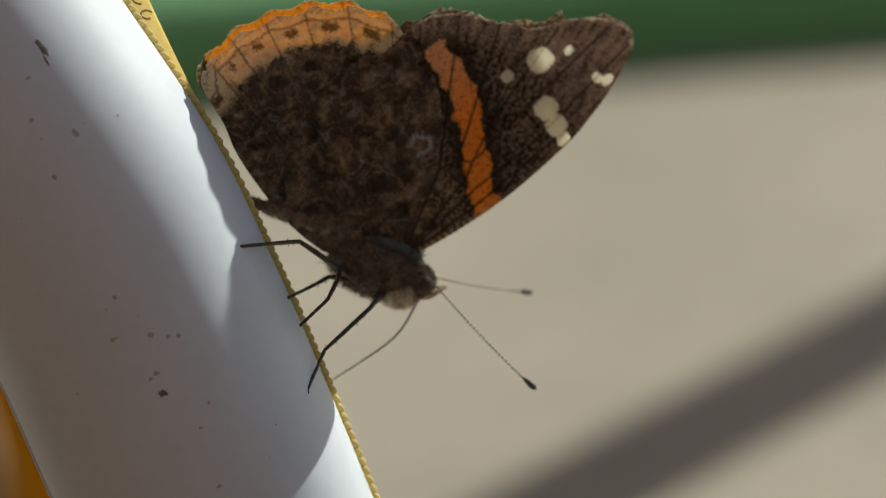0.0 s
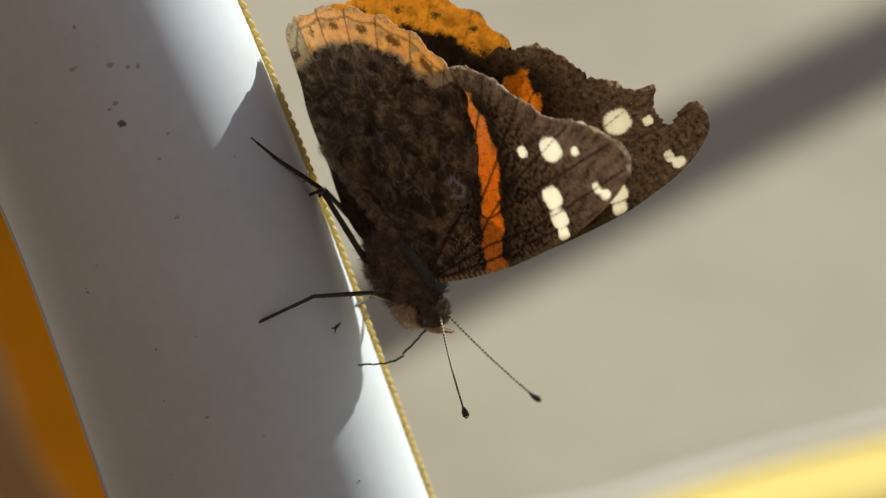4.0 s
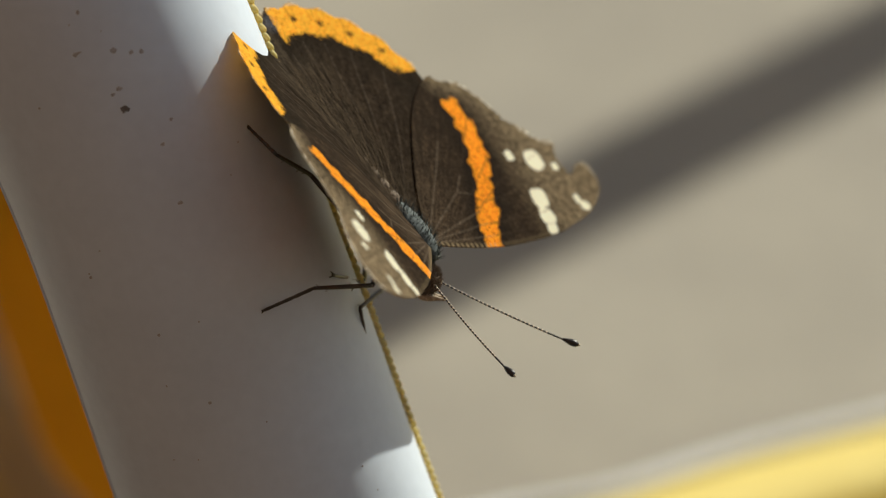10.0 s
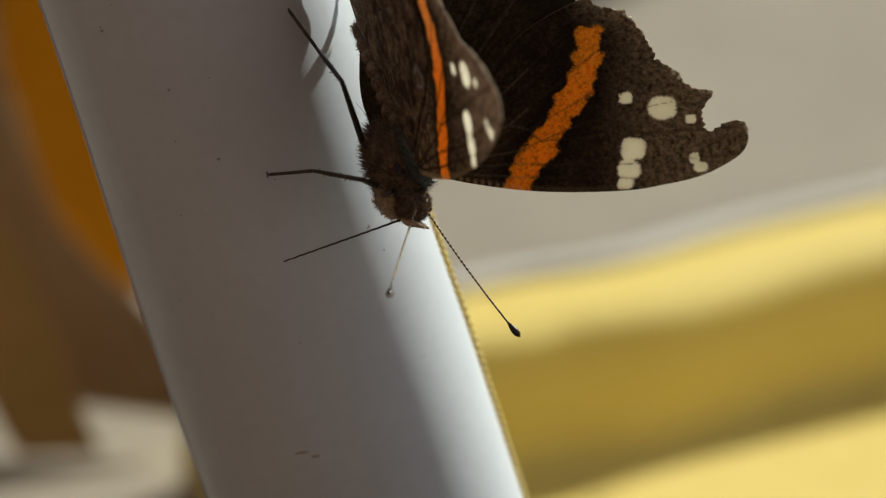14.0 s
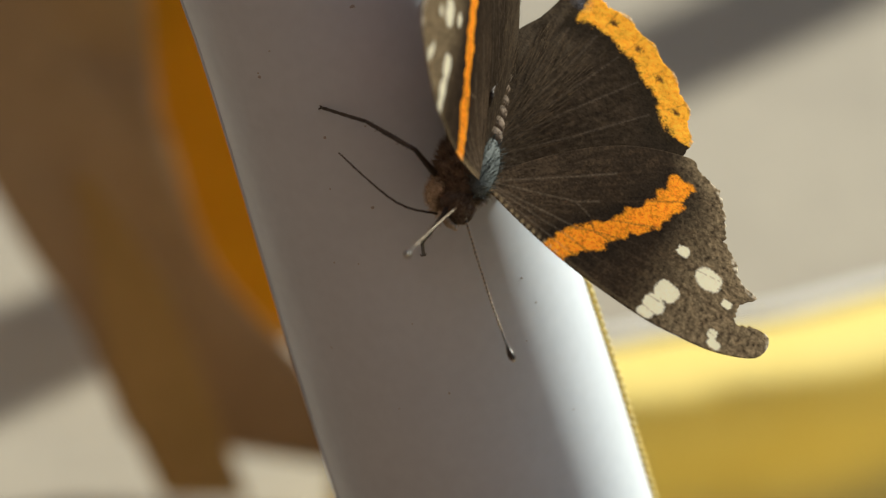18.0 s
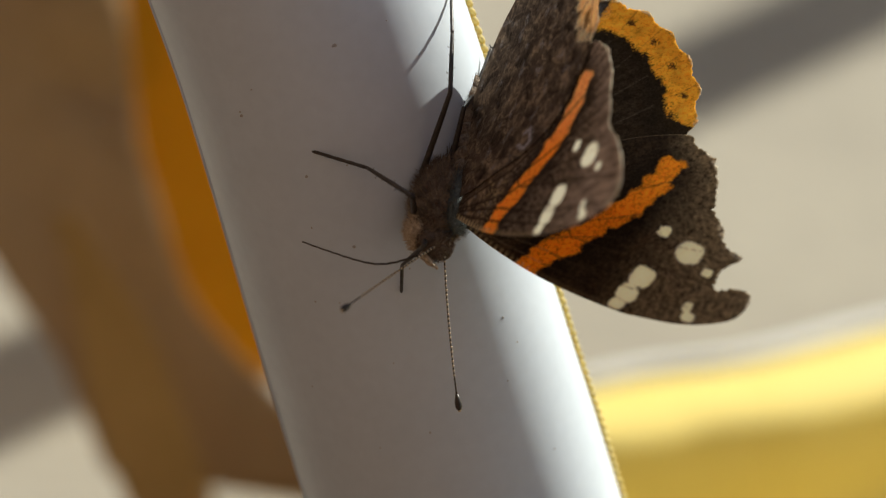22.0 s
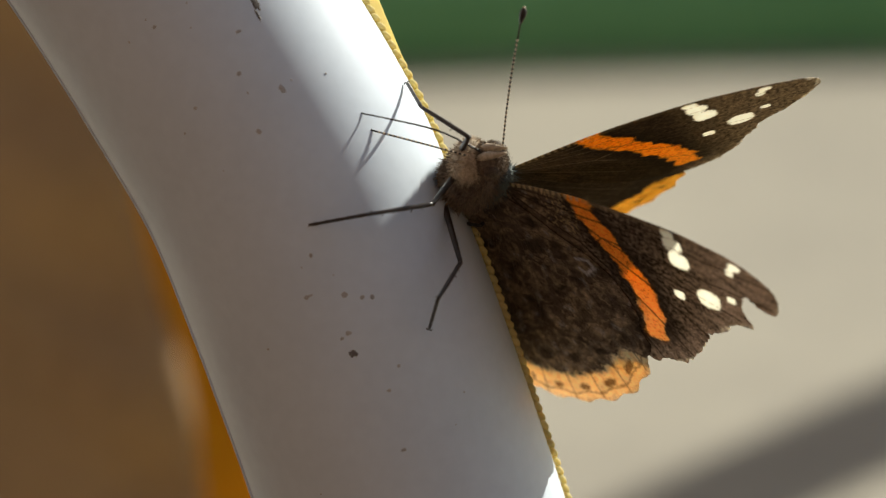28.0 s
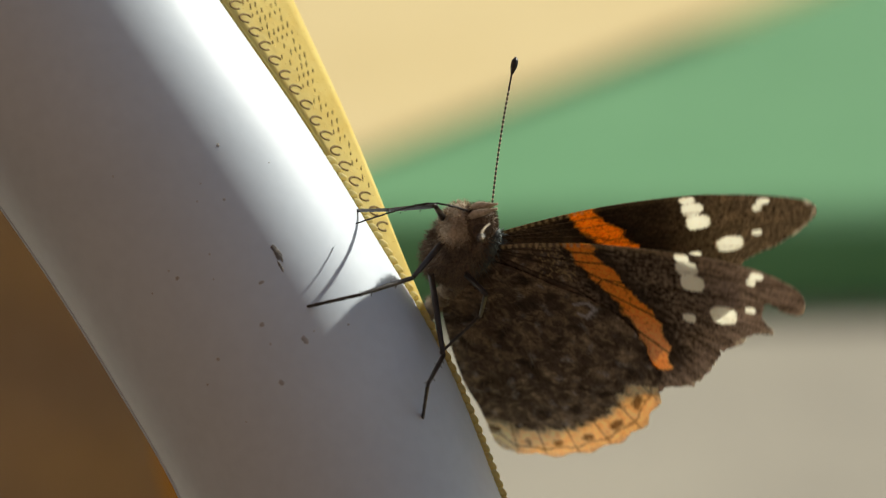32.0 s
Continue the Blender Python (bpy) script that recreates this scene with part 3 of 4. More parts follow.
def fore_colour(a, b, top):
    k = 0 if top else 20
    w = 0.5 * grain(a * 0.9, b * 0.9, 9 + k)
    f = grain(a * 2.4, b * 2.4, 10 + k)
    fine = grain(a * 6.5, b * 6.5, 11 + k)
    turn, r = np.arctan2(b + 4, a + 3), np.hypot(a + 3, b + 4)
    streak = grain(turn * 46, r * 0.35, 12 + k)
    rim = near_line(a, b, FORE[8:20])
    d = near_line(a, b, BAND) + w * 0.9 + 0.2 * fine
    base = np.tile(BLACK, (len(a), 1))
    if top:
        base = lay(base, BROWN, 0.12 + 0.5 * f + 0.3 * streak)
        base = lay(base, (0.105, 0.073, 0.047), up((9.5 - a) / 8) * (0.42 + 0.55 * fine + 0.55 * streak))
        base = lay(base, (0.011, 0.008, 0.006), up((3.4 - d) / 1.6) * 0.85)
        # golden flecks towards the tip, made stronger to stand for light through the wing
        base = lay(base, (0.41, 0.312, 0.188), np.clip(np.maximum((a - 16.0) / 6, (3.6 - rim) / 3.0), 0, 1) * (0.42 + 0.3 * fine + 0.3 * f + 0.3 * grain(turn * 30, r * 2.2, 50)))
    else:
        base = lay(base, (0.40, 0.29, 0.215), 0.38 + 0.7 * f + 0.4 * streak)
        base = lay(base, (0.035, 0.025, 0.019), up((3.4 - d) / 1.6) * 0.85)
        base = lay(base, clouds(a, b), (0.4 * b + 6.8 - a) / 1.2)
        base = lay(base, (0.56, 0.43, 0.37), np.clip(np.maximum((a - 19.5) / 5, (3.4 - rim) / 3.4), 0, 1) * (0.55 + 0.55 * fine + 0.5 * streak))
        base = lay(base, (0.60, 0.42, 0.22), (1 - np.abs(grain(a * 1.3, b * 1.3, 33)) * 7) * 0.9 * ((a > 4.2) & (a < 8.0) & (b > -1.4) & (b < 3.2)))
    wide = 1.42 + 0.16 * np.sin(b * 1.9) - 0.42 * np.exp(-((b - 4.4) / 0.7) ** 2)
    ora = np.tile(ORANGE, (len(a), 1)) if top else lay(np.tile((0.95, 0.40, 0.06), (len(a), 1)), (0.95, 0.62, 0.28), (b - 6) / 6)
    ora = ora * (1 - 0.30 * np.clip(0.35 + f + 0.4 * fine, 0, 1))[:, None] ** np.array((0.7, 1.4, 1.2))
    base = lay(base, ora, (wide - d) / 0.22)
    n_vein = veins(a, b, FORE_VEINS)
    if top:
        base = lay(base, (0.30, 0.235, 0.17), up((0.13 - n_vein) / 0.1) * 0.28 * (a < 9.5))
        base = lay(base, (0.05, 0.032, 0.02), up((0.13 - n_vein) / 0.1) * 0.55 * (a >= 9.5))
    else:
        base = lay(base, (0.03, 0.02, 0.015), up((0.17 - n_vein) / 0.1) * 0.85)
    for x, y, rx, ry in SPOTS:
        q = (np.abs((a - x) / rx) ** 2.8 + np.abs((b - y) / ry) ** 2.8) ** 0.36 + 0.22 * w + 0.10 * fine
        # upper spots tinted yellow for light coming through the wing
        base = lay(base, np.array(CREAM) * ((0.98, 0.97, 0.86) if top else 0.97), (1.06 - q) / 0.08)
    base = lay(base, (0.12, 0.085, 0.05), up((0.08 - n_vein) / 0.06) * 0.5 * (a > 17))
    # a paler front edge, barred near the root
    front = near_line(a, b, FORE[:6])
    bars = np.where(a < 9, 0.5 + 0.9 * np.sin(a * 9), 0.25)
    base = lay(base, (0.55, 0.42, 0.24), up((0.55 - front) / 0.2) * (0.35 if top else 1.0) * bars * (a < 19))
    # pale broken fringe
    return lay(base, (0.74, 0.67, 0.54), up((0.45 - rim) / 0.2) * (0.5 + 1.5 * grain(a * 2.2, b * 2.2, 41)))


def hind_colour(a, b, top):
    k = 0 if top else 20
    f = grain(a * 1.7, b * 1.7, 14 + k)
    g = grain(a * 0.6, b * 0.6, 15 + k)
    fine = grain(a * 6.0, b * 6.0, 16 + k)
    turn, r = np.arctan2(b + 1, a + 4), np.hypot(b + 1, a + 4)
    streak = grain(turn * 52, r * 0.3, 17 + k)
    edge = near_line(a, b, HIND[7:17])
    inner = near_line(a, b, HIND[16:])
    n_vein = veins(a, b, HIND_VEINS)
    between = 1 - np.exp(-(n_vein / 0.9) ** 2)
    if top:
        base = lay(np.tile((0.014, 0.0095, 0.006), (len(a), 1)), (0.045, 0.031, 0.02), 0.3 + 0.6 * f + 0.5 * streak)
        base = lay(base, (0.066, 0.052, 0.037), up((7.5 - inner) / 7) * (0.55 + 0.5 * streak + 0.35 * fine))
        base = lay(base, (0.012, 0.009, 0.006), up((6.4 - edge) / 2.0) * 0.8 * (a > -3))
        w = 3.75 + 0.4 * g + 0.35 * fine + 0.25 * f - 1.6 * np.clip((a - 9.5) / 3.5, 0, 1)
        warm = (a > -2.2) & (b > 18.6)
        ora = lay(np.tile((0.90, 0.47, 0.05), (len(a), 1)), (0.80, 0.34, 0.03), 0.35 + f)
        base = lay(base, ora, (w - edge) / 0.4 * warm)
        base = lay(base, (0.25, 0.10, 0.02), up((0.09 - n_vein) / 0.08) * 0.6 * (edge < 3.6) * warm)
        for x, y in ((11.0, 21.6), (8.0, 24.2), (4.6, 26.0), (1.2, 27.0)):
            q = np.hypot(a - x, (b - y) * 1.3) + 0.35 * fine
            base = lay(base, (0.07, 0.032, 0.012), (0.52 - q) / 0.25)
        base = lay(base, (0.13, 0.145, 0.19), up((1.6 - np.hypot(a + 2.7, (b - 27.0) * 1.2)) / 1.4) * (0.5 + 0.9 * fine))
        base = lay(base, (0.22, 0.12, 0.05), up((0.45 - edge) / 0.25) * (0.4 + fine))
        base = lay(base, (0.13, 0.10, 0.075), up((0.13 - n_vein) / 0.1) * 0.32 * (edge > 4.5))
        return lay(base, (0.70, 0.62, 0.48), up((0.28 - edge) / 0.12) * (0.3 + 1.2 * grain(a * 2, b * 2, 42)))
    base = clouds(a, b)
    # a row of dim rings inside the margin
    for x, y in ((11.2, 16.2), (8.3, 19.2), (5.0, 21.4), (1.8, 22.6)):
        q = np.hypot(a - x, b - y)
        base = lay(base, (0.24, 0.19, 0.15), up((0.45 - np.abs(q - 1.25)) / 0.4) * (0.35 + 0.4 * fine))
        base = lay(base, (0.03, 0.022, 0.018), up((0.8 - q) / 0.4) * 0.7)
    # pale grey hook near the front edge
    hook = near_line(a, b, ((7.0, 6.9), (8.3, 6.6), (8.9, 7.4), (7.9, 8.7), (7.2, 8.2)))
    base = lay(base, (0.62, 0.58, 0.62), up((0.30 - hook + 0.2 * fine) / 0.25) * 0.8)
    w = 4.15 + 0.7 * g + 0.55 * f + 0.3 * fine - 1.4 * np.clip((a - 9.5) / 3.5, 0, 1)
    tan = lay(np.tile((0.95, 0.80, 0.52), (len(a), 1)), (0.80, 0.57, 0.30), 0.30 + 0.8 * f + 0.5 * grain(a * 0.9, b * 0.9, 43))
    base = lay(base, tan, (w - edge) / 0.6 * np.where(a > -1.5, 1, 0.35) * (b > 17.4))
    on = (edge < w) & (b > 17.4)
    base = lay(base, (0.13, 0.07, 0.035), up((0.14 - n_vein) / 0.1) * 0.75 * on)
    wavy = np.abs(edge - 1.15 - 0.35 * between - 0.15 * f)
    base = lay(base, (0.20, 0.11, 0.055), up((0.22 - wavy) / 0.15) * 0.7 * on)
    base = lay(base, (0.12, 0.06, 0.03), up((0.62 - np.hypot(edge - 2.15, (1 - between) * 2.2) + 0.3 * fine) / 0.3) * on * 0.9)
    base = lay(base, (0.45, 0.30, 0.20), up((0.9 - edge) / 0.5) * (0.45 + fine) * on)
    base = lay(base, (0.72, 0.66, 0.56), up((0.42 - edge) / 0.2) * (0.35 + 1.3 * grain(a * 2, b * 2, 44)))
    return lay(base, (0.04, 0.028, 0.02), up((0.13 - n_vein) / 0.1) * 0.45 * (edge >= w))


def camber(a, b):
    return 0.495 * np.sin(np.minimum(1.0, np.hypot(a, b) / 30) * math.pi) * np.sin(b * 0.16)


def wing_mesh(name, outline, colour, side, scallop, first, last, rough, cell=0.17):
    """A thin wing: an upper and an under sheet, joined along a scalloped edge."""
    edge = [Vector((p.x, p.y)) for p in spline([(*q, 0) for q in outline + outline[:1]], 360)][:-1]
    c = sum(edge, Vector((0, 0))) / len(edge)
    ragged = []
    for i, p in enumerate(edge):
        q = i / len(edge)
        k = 0.0
        if first < q < last:
            k = scallop * abs(math.sin(q * 62)) ** 1.5 + rough * noise.noise(Vector((i * 0.5, 3, side * 4))) + 0.6 * rough * noise.noise(Vector((i * 1.3, 8, side * 4)))
        ragged.append(p - (p - c).normalized() * k)
    edge = ragged
    n = len(edge)
    ex, ey = np.array([p.x for p in edge]), np.array([p.y for p in edge])
    rnd = np.random.RandomState(5)
    ys = np.arange(ey.min(), ey.max(), cell * 0.87)
    xs = np.arange(ex.min(), ex.max(), cell)
    px = (xs[None] + (np.arange(len(ys)) % 2 * cell / 2)[:, None]).ravel() + rnd.uniform(-0.05, 0.05, len(xs) * len(ys))
    py = np.repeat(ys, len(xs)) + rnd.uniform(-0.05, 0.05, len(xs) * len(ys))
    inside = np.zeros(len(px), bool)
    gap = np.full(len(px), 9e9)
    for i in range(n):
        x0, y0, x1, y1 = ex[i], ey[i], ex[i - 1], ey[i - 1]
        if y0 != y1:
            inside ^= ((y0 > py) != (y1 > py)) & (px < (x1 - x0) * (py - y0) / (y1 - y0) + x0)
        gap = np.minimum(gap, (px - x0) ** 2 + (py - y0) ** 2)
    keep = inside & (gap > 0.008)
    pts = list(edge) + [Vector(q) for q in zip(px[keep], py[keep])]
    vs, es, fs, *_ = delaunay_2d_cdt(pts, [], [list(range(n))], 1, 1e-5)
    a, b = np.array([p.x for p in vs]), np.array([p.y for p in vs])
    s, k = math.sin(ANG), math.cos(ANG)
    x, y = (s * a + k * b) * MM * SCALE, (k * a - s * b) * MM * SCALE
    m = len(vs)
    # single scales catch the light a little differently
    speck = 1 + 0.16 * rnd.standard_normal(m)
    verts, cols = [], []
    for layer, top in ((0.05, True), (-0.05, False)):
        verts.append(np.stack((side * x, y, (layer + camber(a, b)) * MM), 1))
        made = colour(a, b, top) * 1.12 + np.array((0.013, 0.0095, 0.0065))
        calm = np.clip((made[:, 1:2] - 0.3) / 0.5, 0, 1)
        cols.append(made * np.clip(1 + (speck[:, None] - 1) * (1 - 0.8 * calm), 0.5, 1.6))
    faces = []
    for f in fs:
        i, j, l = f[:3]
        turn = (x[j] - x[i]) * (y[l] - y[i]) - (y[j] - y[i]) * (x[l] - x[i])
        up = tuple(f) if (turn > 0) == (side > 0) else tuple(f[::-1])
        faces.append(up)
        faces.append(tuple(q + m for q in up[::-1]))
    for i in range(n):
        j = (i + 1) % n
        faces.append((i, i + m, j + m, j))
    me = bpy.data.meshes.new(name)
    me.from_pydata(np.concatenate(verts).tolist(), [], faces)
    ca = me.color_attributes.new("scales", "FLOAT_COLOR", "POINT")
    ca.data.foreach_set("color", np.concatenate((np.concatenate(cols), np.ones((2 * m, 1))), 1).ravel().tolist())
    me.materials.append(WING)
    me.polygons.foreach_set("use_smooth", [True] * len(me.polygons))
    return me


butterfly = thing("butterfly", "dark brown butterfly with orange bands and white spots on its wings", "butterfly")
WINGS = []
for side, word, outline in ((-1, "left", TORN), (1, "right", FORE)):
    w = new("forewing", wing_mesh("forewing", outline, fore_colour, side, 0.30, 0.42, 0.70, 0.45 if side < 0 else 0.28))
    w.parent = butterfly
    tagged(w, "dark forewing with an orange band, white spots and a torn tip" if side < 0 else "dark forewing with an orange band and white spots")
    hw = new("hindwing", wing_mesh("hindwing", HIND, hind_colour, side, 0.55, 0.24, 0.62, 0.22))
    hw.parent = butterfly
    tagged(hw, "mottled brown hindwing with an orange scalloped margin")
    WINGS.append((side, w, hw))


HAIR = mottled("brown_hair", (0.035, 0.024, 0.014), (0.105, 0.072, 0.042), 900, 0.85, 0.2, 4, 0.0002, Specular_IOR_Level=0.05)


def hairs(bm, count, place, length, width, lean, seed):
    """Short tufts of hair: place(rnd) gives a root and its normal."""
    rnd = random.Random(seed)
    for _ in range(count):
        p, nrm = place(rnd)
        d = (nrm + Vector(lean) + Vector((rnd.uniform(-.4, .4), rnd.uniform(-.4, .4), rnd.uniform(-.4, .4)))).normalized()
        s = d.cross(Vector((rnd.random() - .5, rnd.random() - .5, rnd.random() - .5))).normalized() * width * 0.5
        l = length * rnd.uniform(0.5, 1.2)
        bm.faces.new([bm.verts.new(q) for q in (p - s, p + s, p + d * l)])


def ellipsoid(centre, size):
    def place(rnd):
        z, a = rnd.uniform(-1, 1), rnd.uniform(0, 2 * math.pi)
        q = Vector((math.sqrt(1 - z * z) * math.cos(a), math.sqrt(1 - z * z) * math.sin(a), z))
        return Vector([c + s * x for c, s, x in zip(centre, size, q)]) * MM, Vector([x / s for s, x in zip(size, q)]).normalized()
    return place


def body_part(name, centre, size, mat, fur=0, length=0.8, label="", parent=None):
    bm = blob(bmesh.new(), Vector(centre) * MM, Vector(size) * MM, 1, 0.05, 20)
    if fur:
        hairs(bm, fur, ellipsoid(centre, size), length * MM, 0.09 * MM, (0, -0.5, 0), fur)
    return part(name, bm, mat, parent or butterfly, label)


# long hairs fanned over the inner part of each hindwing
for side, w, hw in WINGS:
    rnd = random.Random(11)
    for top in (1, -1):
        bm = bmesh.new()
        for _ in range(420 if top > 0 else 140):
            b0 = rnd.uniform(2, 20)
            a0 = rnd.uniform(-5.6 if b0 < 16 else -4.2, 1.5)
            l = rnd.uniform(1.5, 4.5)
            g = math.atan2(a0 + 2.5, b0) + rnd.uniform(-0.12, 0.12)
            pts = [wing_xy(a0 + math.sin(g) * l * t, b0 + math.cos(g) * l * t) for t in (0, 0.5, 1)]
            wd = 0.000028
            lift = [0.00012, 0.0004, 0.0003]
            vs = []
            for p, h in zip(pts, lift):
                across, along = (p.x * math.cos(ANG) - p.y * math.sin(ANG)) / MM / SCALE, (p.x * math.sin(ANG) + p.y * math.cos(ANG)) / MM / SCALE
                z = camber(along, across) * MM + top * (0.00005 + h)
                vs.append((Vector((side * (p.x - wd), p.y, z)), Vector((side * (p.x + wd), p.y, z))))
            q = [bm.verts.new(x) for pair in vs[:2] for x in pair] + [bm.verts.new((vs[2][0] + vs[2][1]) / 2)]
            bm.faces.new((q[0], q[1], q[3], q[2]))
            bm.faces.new((q[2], q[3], q[4]))
        tagged(part("wing_hair", bm, HAIR if top > 0 else FUR, hw), kind="stuff")

body_part("thorax", (0, -2.7, -2.9), (2.75, 4.8, 2.95), FUR, 5200, 0.95, "furry dark brown thorax")
body_part("thorax_back", (0, -2.1, -0.5), (1.65, 3.9, 1.35), TEAL_FUR, 900, 0.9, "blue-grey furry back")
ANTENNAE = []
body_part("chest", (0, 0.6, -4.5), (2.3, 2.2, 1.7), PALE_FUR, 1600, 0.6, "pale furry chest")
head = body_part("head", (0, 2.4, -2.9), (1.75, 1.6, 1.7), FUR, 2400, 0.45, "furry brown head")
for s in (-1, 1):
    bm = blob(bmesh.new(), Vector((1.28 * s, 2.7, -2.75)) * MM, Vector((0.72, 0.85, 0.95)) * MM, 0, 0, 16)
    part("eye", bm, EYE_MAT, head, "dark glossy eye")
    path = spline([Vector(q) * MM for q in ((0.5 * s, 2.6, -4.2), (0.5 * s, 3.7, -3.9), (0.38 * s, 4.7, -3.0), (0.3 * s, 5.4, -2.4))], 12)
    bm = sweep(bmesh.new(), path, lambda t: (0.00030 + 0.00026 * math.sin(math.pi * min(1, t * 1.15))) * (1 - 0.55 * t), 10)
    stalk = list(path)
    hairs(bm, 260, lambda r: (stalk[r.randrange(10)] + Vector((r.uniform(-.3, .3), 0, r.uniform(-.3, .3))) * MM, Vector((r.uniform(-1, 1), 0.5, r.uniform(-1, 1))).normalized()), 0.45 * MM, 0.06 * MM, (0, 0.9, 0.3), 77)
    part("palp", bm, PALE_FUR, head, "furry pointed palp")
    # antenna: a thin ringed shaft and a dark club, along x
    path = [Vector((t * 14.2, 0, -0.18 * math.sin(t * 3.1))) * MM for t in (k / 60 for k in range(61))]
    bm = sweep(bmesh.new(), path, lambda t: (0.00008 if int(t * 60 + 0.5) % 2 else 0.00011), 7)
    ant = part("antenna", bm, CHITIN, butterfly, "thin ringed antenna with a dark club")
    bm = bmesh.new()
    for k in range(2, 54, 2):
        sweep(bm, [path[k], path[k].lerp(path[k + 1], 0.75)], 0.00012, 7)
    part("banding", bm, TIP, ant, "pale banding")
    path = [Vector((14.2 + k, 0, 0.1 * k)) * MM for k in (0, .4, .9, 1.4, 1.7)]
    bm = sweep(bmesh.new(), path, lambda t: (0.00012, 0.00024, 0.00036, 0.00035, 0.00018)[round(t * 4)], 9)
    part("club", bm, CHITIN, ant)
    bm = blob(bmesh.new(), path[-1], Vector((0.17, 0.17, 0.17)) * MM, 0, 0, 8)
    part("club_tip", bm, TIP, ant, "pale tip")
    ANTENNAE.append((s, ant))
# abdomen in rings
for k in range(8):
    t = k / 7
    bm = blob(bmesh.new(), Vector((0, -6.0 - 11.0 * t, -0.6 - 0.3 * t)) * MM, Vector((1.22 - 0.6 * t * t, 1.15, 1.22 - 0.6 * t * t)) * MM, k, 0.04, 16)
    hairs(bm, 160, ellipsoid((0, -6.0 - 11.0 * t, -0.6 - 0.3 * t), (1.22 - 0.6 * t * t, 1.15, 1.22 - 0.6 * t * t)), 0.5 * MM, 0.07 * MM, (0, -0.8, 0), 40 + k)
    part("abdomen_ring", bm, FUR, butterfly)


def limb(name, lengths, label=""):
    """A leg of three rigid pieces along x, each starting at the joint before it: thigh, shin and foot."""
    def bar(length, ra, rb, bow, beads=0):
        path = [Vector((t * length, 0, bow * length * math.sin(t * math.pi))) for t in (k / 18 for k in range(19))]
        return sweep(bmesh.new(), path, lambda t: ra + (rb - ra) * t + (0.00004 * abs(math.sin(t * math.pi * beads)) if beads else 0.00003 * math.sin(t * math.pi)), 8)
    THIGH, SHIN, FOOT = lengths
    thigh = part(name, bar(THIGH, 0.00034, 0.00025, 0.02), CHITIN, butterfly, label)
    bm = bar(SHIN, 0.00024, 0.00019, 0.01)
    rnd = random.Random(3)
    for k in range(14):
        p = Vector((SHIN * rnd.uniform(0.1, 1.0), 0, 0))
        d = Vector((0.6, rnd.uniform(-1, 1), rnd.uniform(-1, 1))).normalized()
        sweep(bm, [p, p + d * 0.00055], 0.00003, 4)
    shin = part("shin", bm, CHITIN, thigh)
    bm = bar(FOOT, 0.00017, 0.00014, 0.015, 5)
    for q in (-1, 1):
        sweep(bm, spline([Vector((FOOT, 0, 0)), Vector((FOOT + 0.0003, 0.00018 * q, 0.00005)), Vector((FOOT + 0.00045, 0.0003 * q, -0.0002))], 4), lambda t: 0.0001 - 0.00006 * t, 6)
    foot = part("foot", bm, CHITIN, thigh)
    return thigh, shin, foot


# where each leg joins the body
JOINTED = []
LONG, SHORT = (0.0094, 0.0070, 0.0060), (0.0072, 0.0069, 0.0064)
for name, key, hip, lengths in (("hind_leg", "hind_right", (1.9, -5.6, -4.3), LONG), ("middle_leg", "middle_right", (1.2, -1.2, -5.1), SHORT), ("middle_leg", "middle_left", (-1.2, -1.2, -5.1), SHORT), ("hind_leg", "hind_left", (-1.9, -5.6, -4.3), LONG)):
    JOINTED.append((key, Vector(hip) * MM, lengths, limb(name, lengths, "thin dark jointed leg")))
COIL = []
LINK = 1.1 * MM
for k in range(12):
    bm = sweep(bmesh.new(), [Vector((t * 1.12 * MM, 0, 0.05 * MM * math.sin(t * math.pi))) for t in (0, .25, .5, .75, 1)], 0.00012 - 0.000004 * k, 7)
    COIL.append(part("proboscis", bm, CHITIN, butterfly, "thin dark proboscis"))
SIP = ((0, 302, -20), (2, 406, 248), (3, 381, 420), (3.5, 356, 435), (6, 340, 467), (6.5, 459, 385), (7, 494, 375), (11, 493, 354), (11.6, 494, 375), (12, 268, 692), (13, 445, 716), (14, 255, 706), (15, 95, 514), (17.5, 93, 514), (18, 86, 426), (19, 67, 382), (20, 130, 382), (21, 218, 436), (22, 58, 516), (23, 84, 366), (24, -23, 168), (24.5, 35, 190), (25.5, 174, -12), (28, -6, -426), (29, 26, -503), (32, -68, -673))
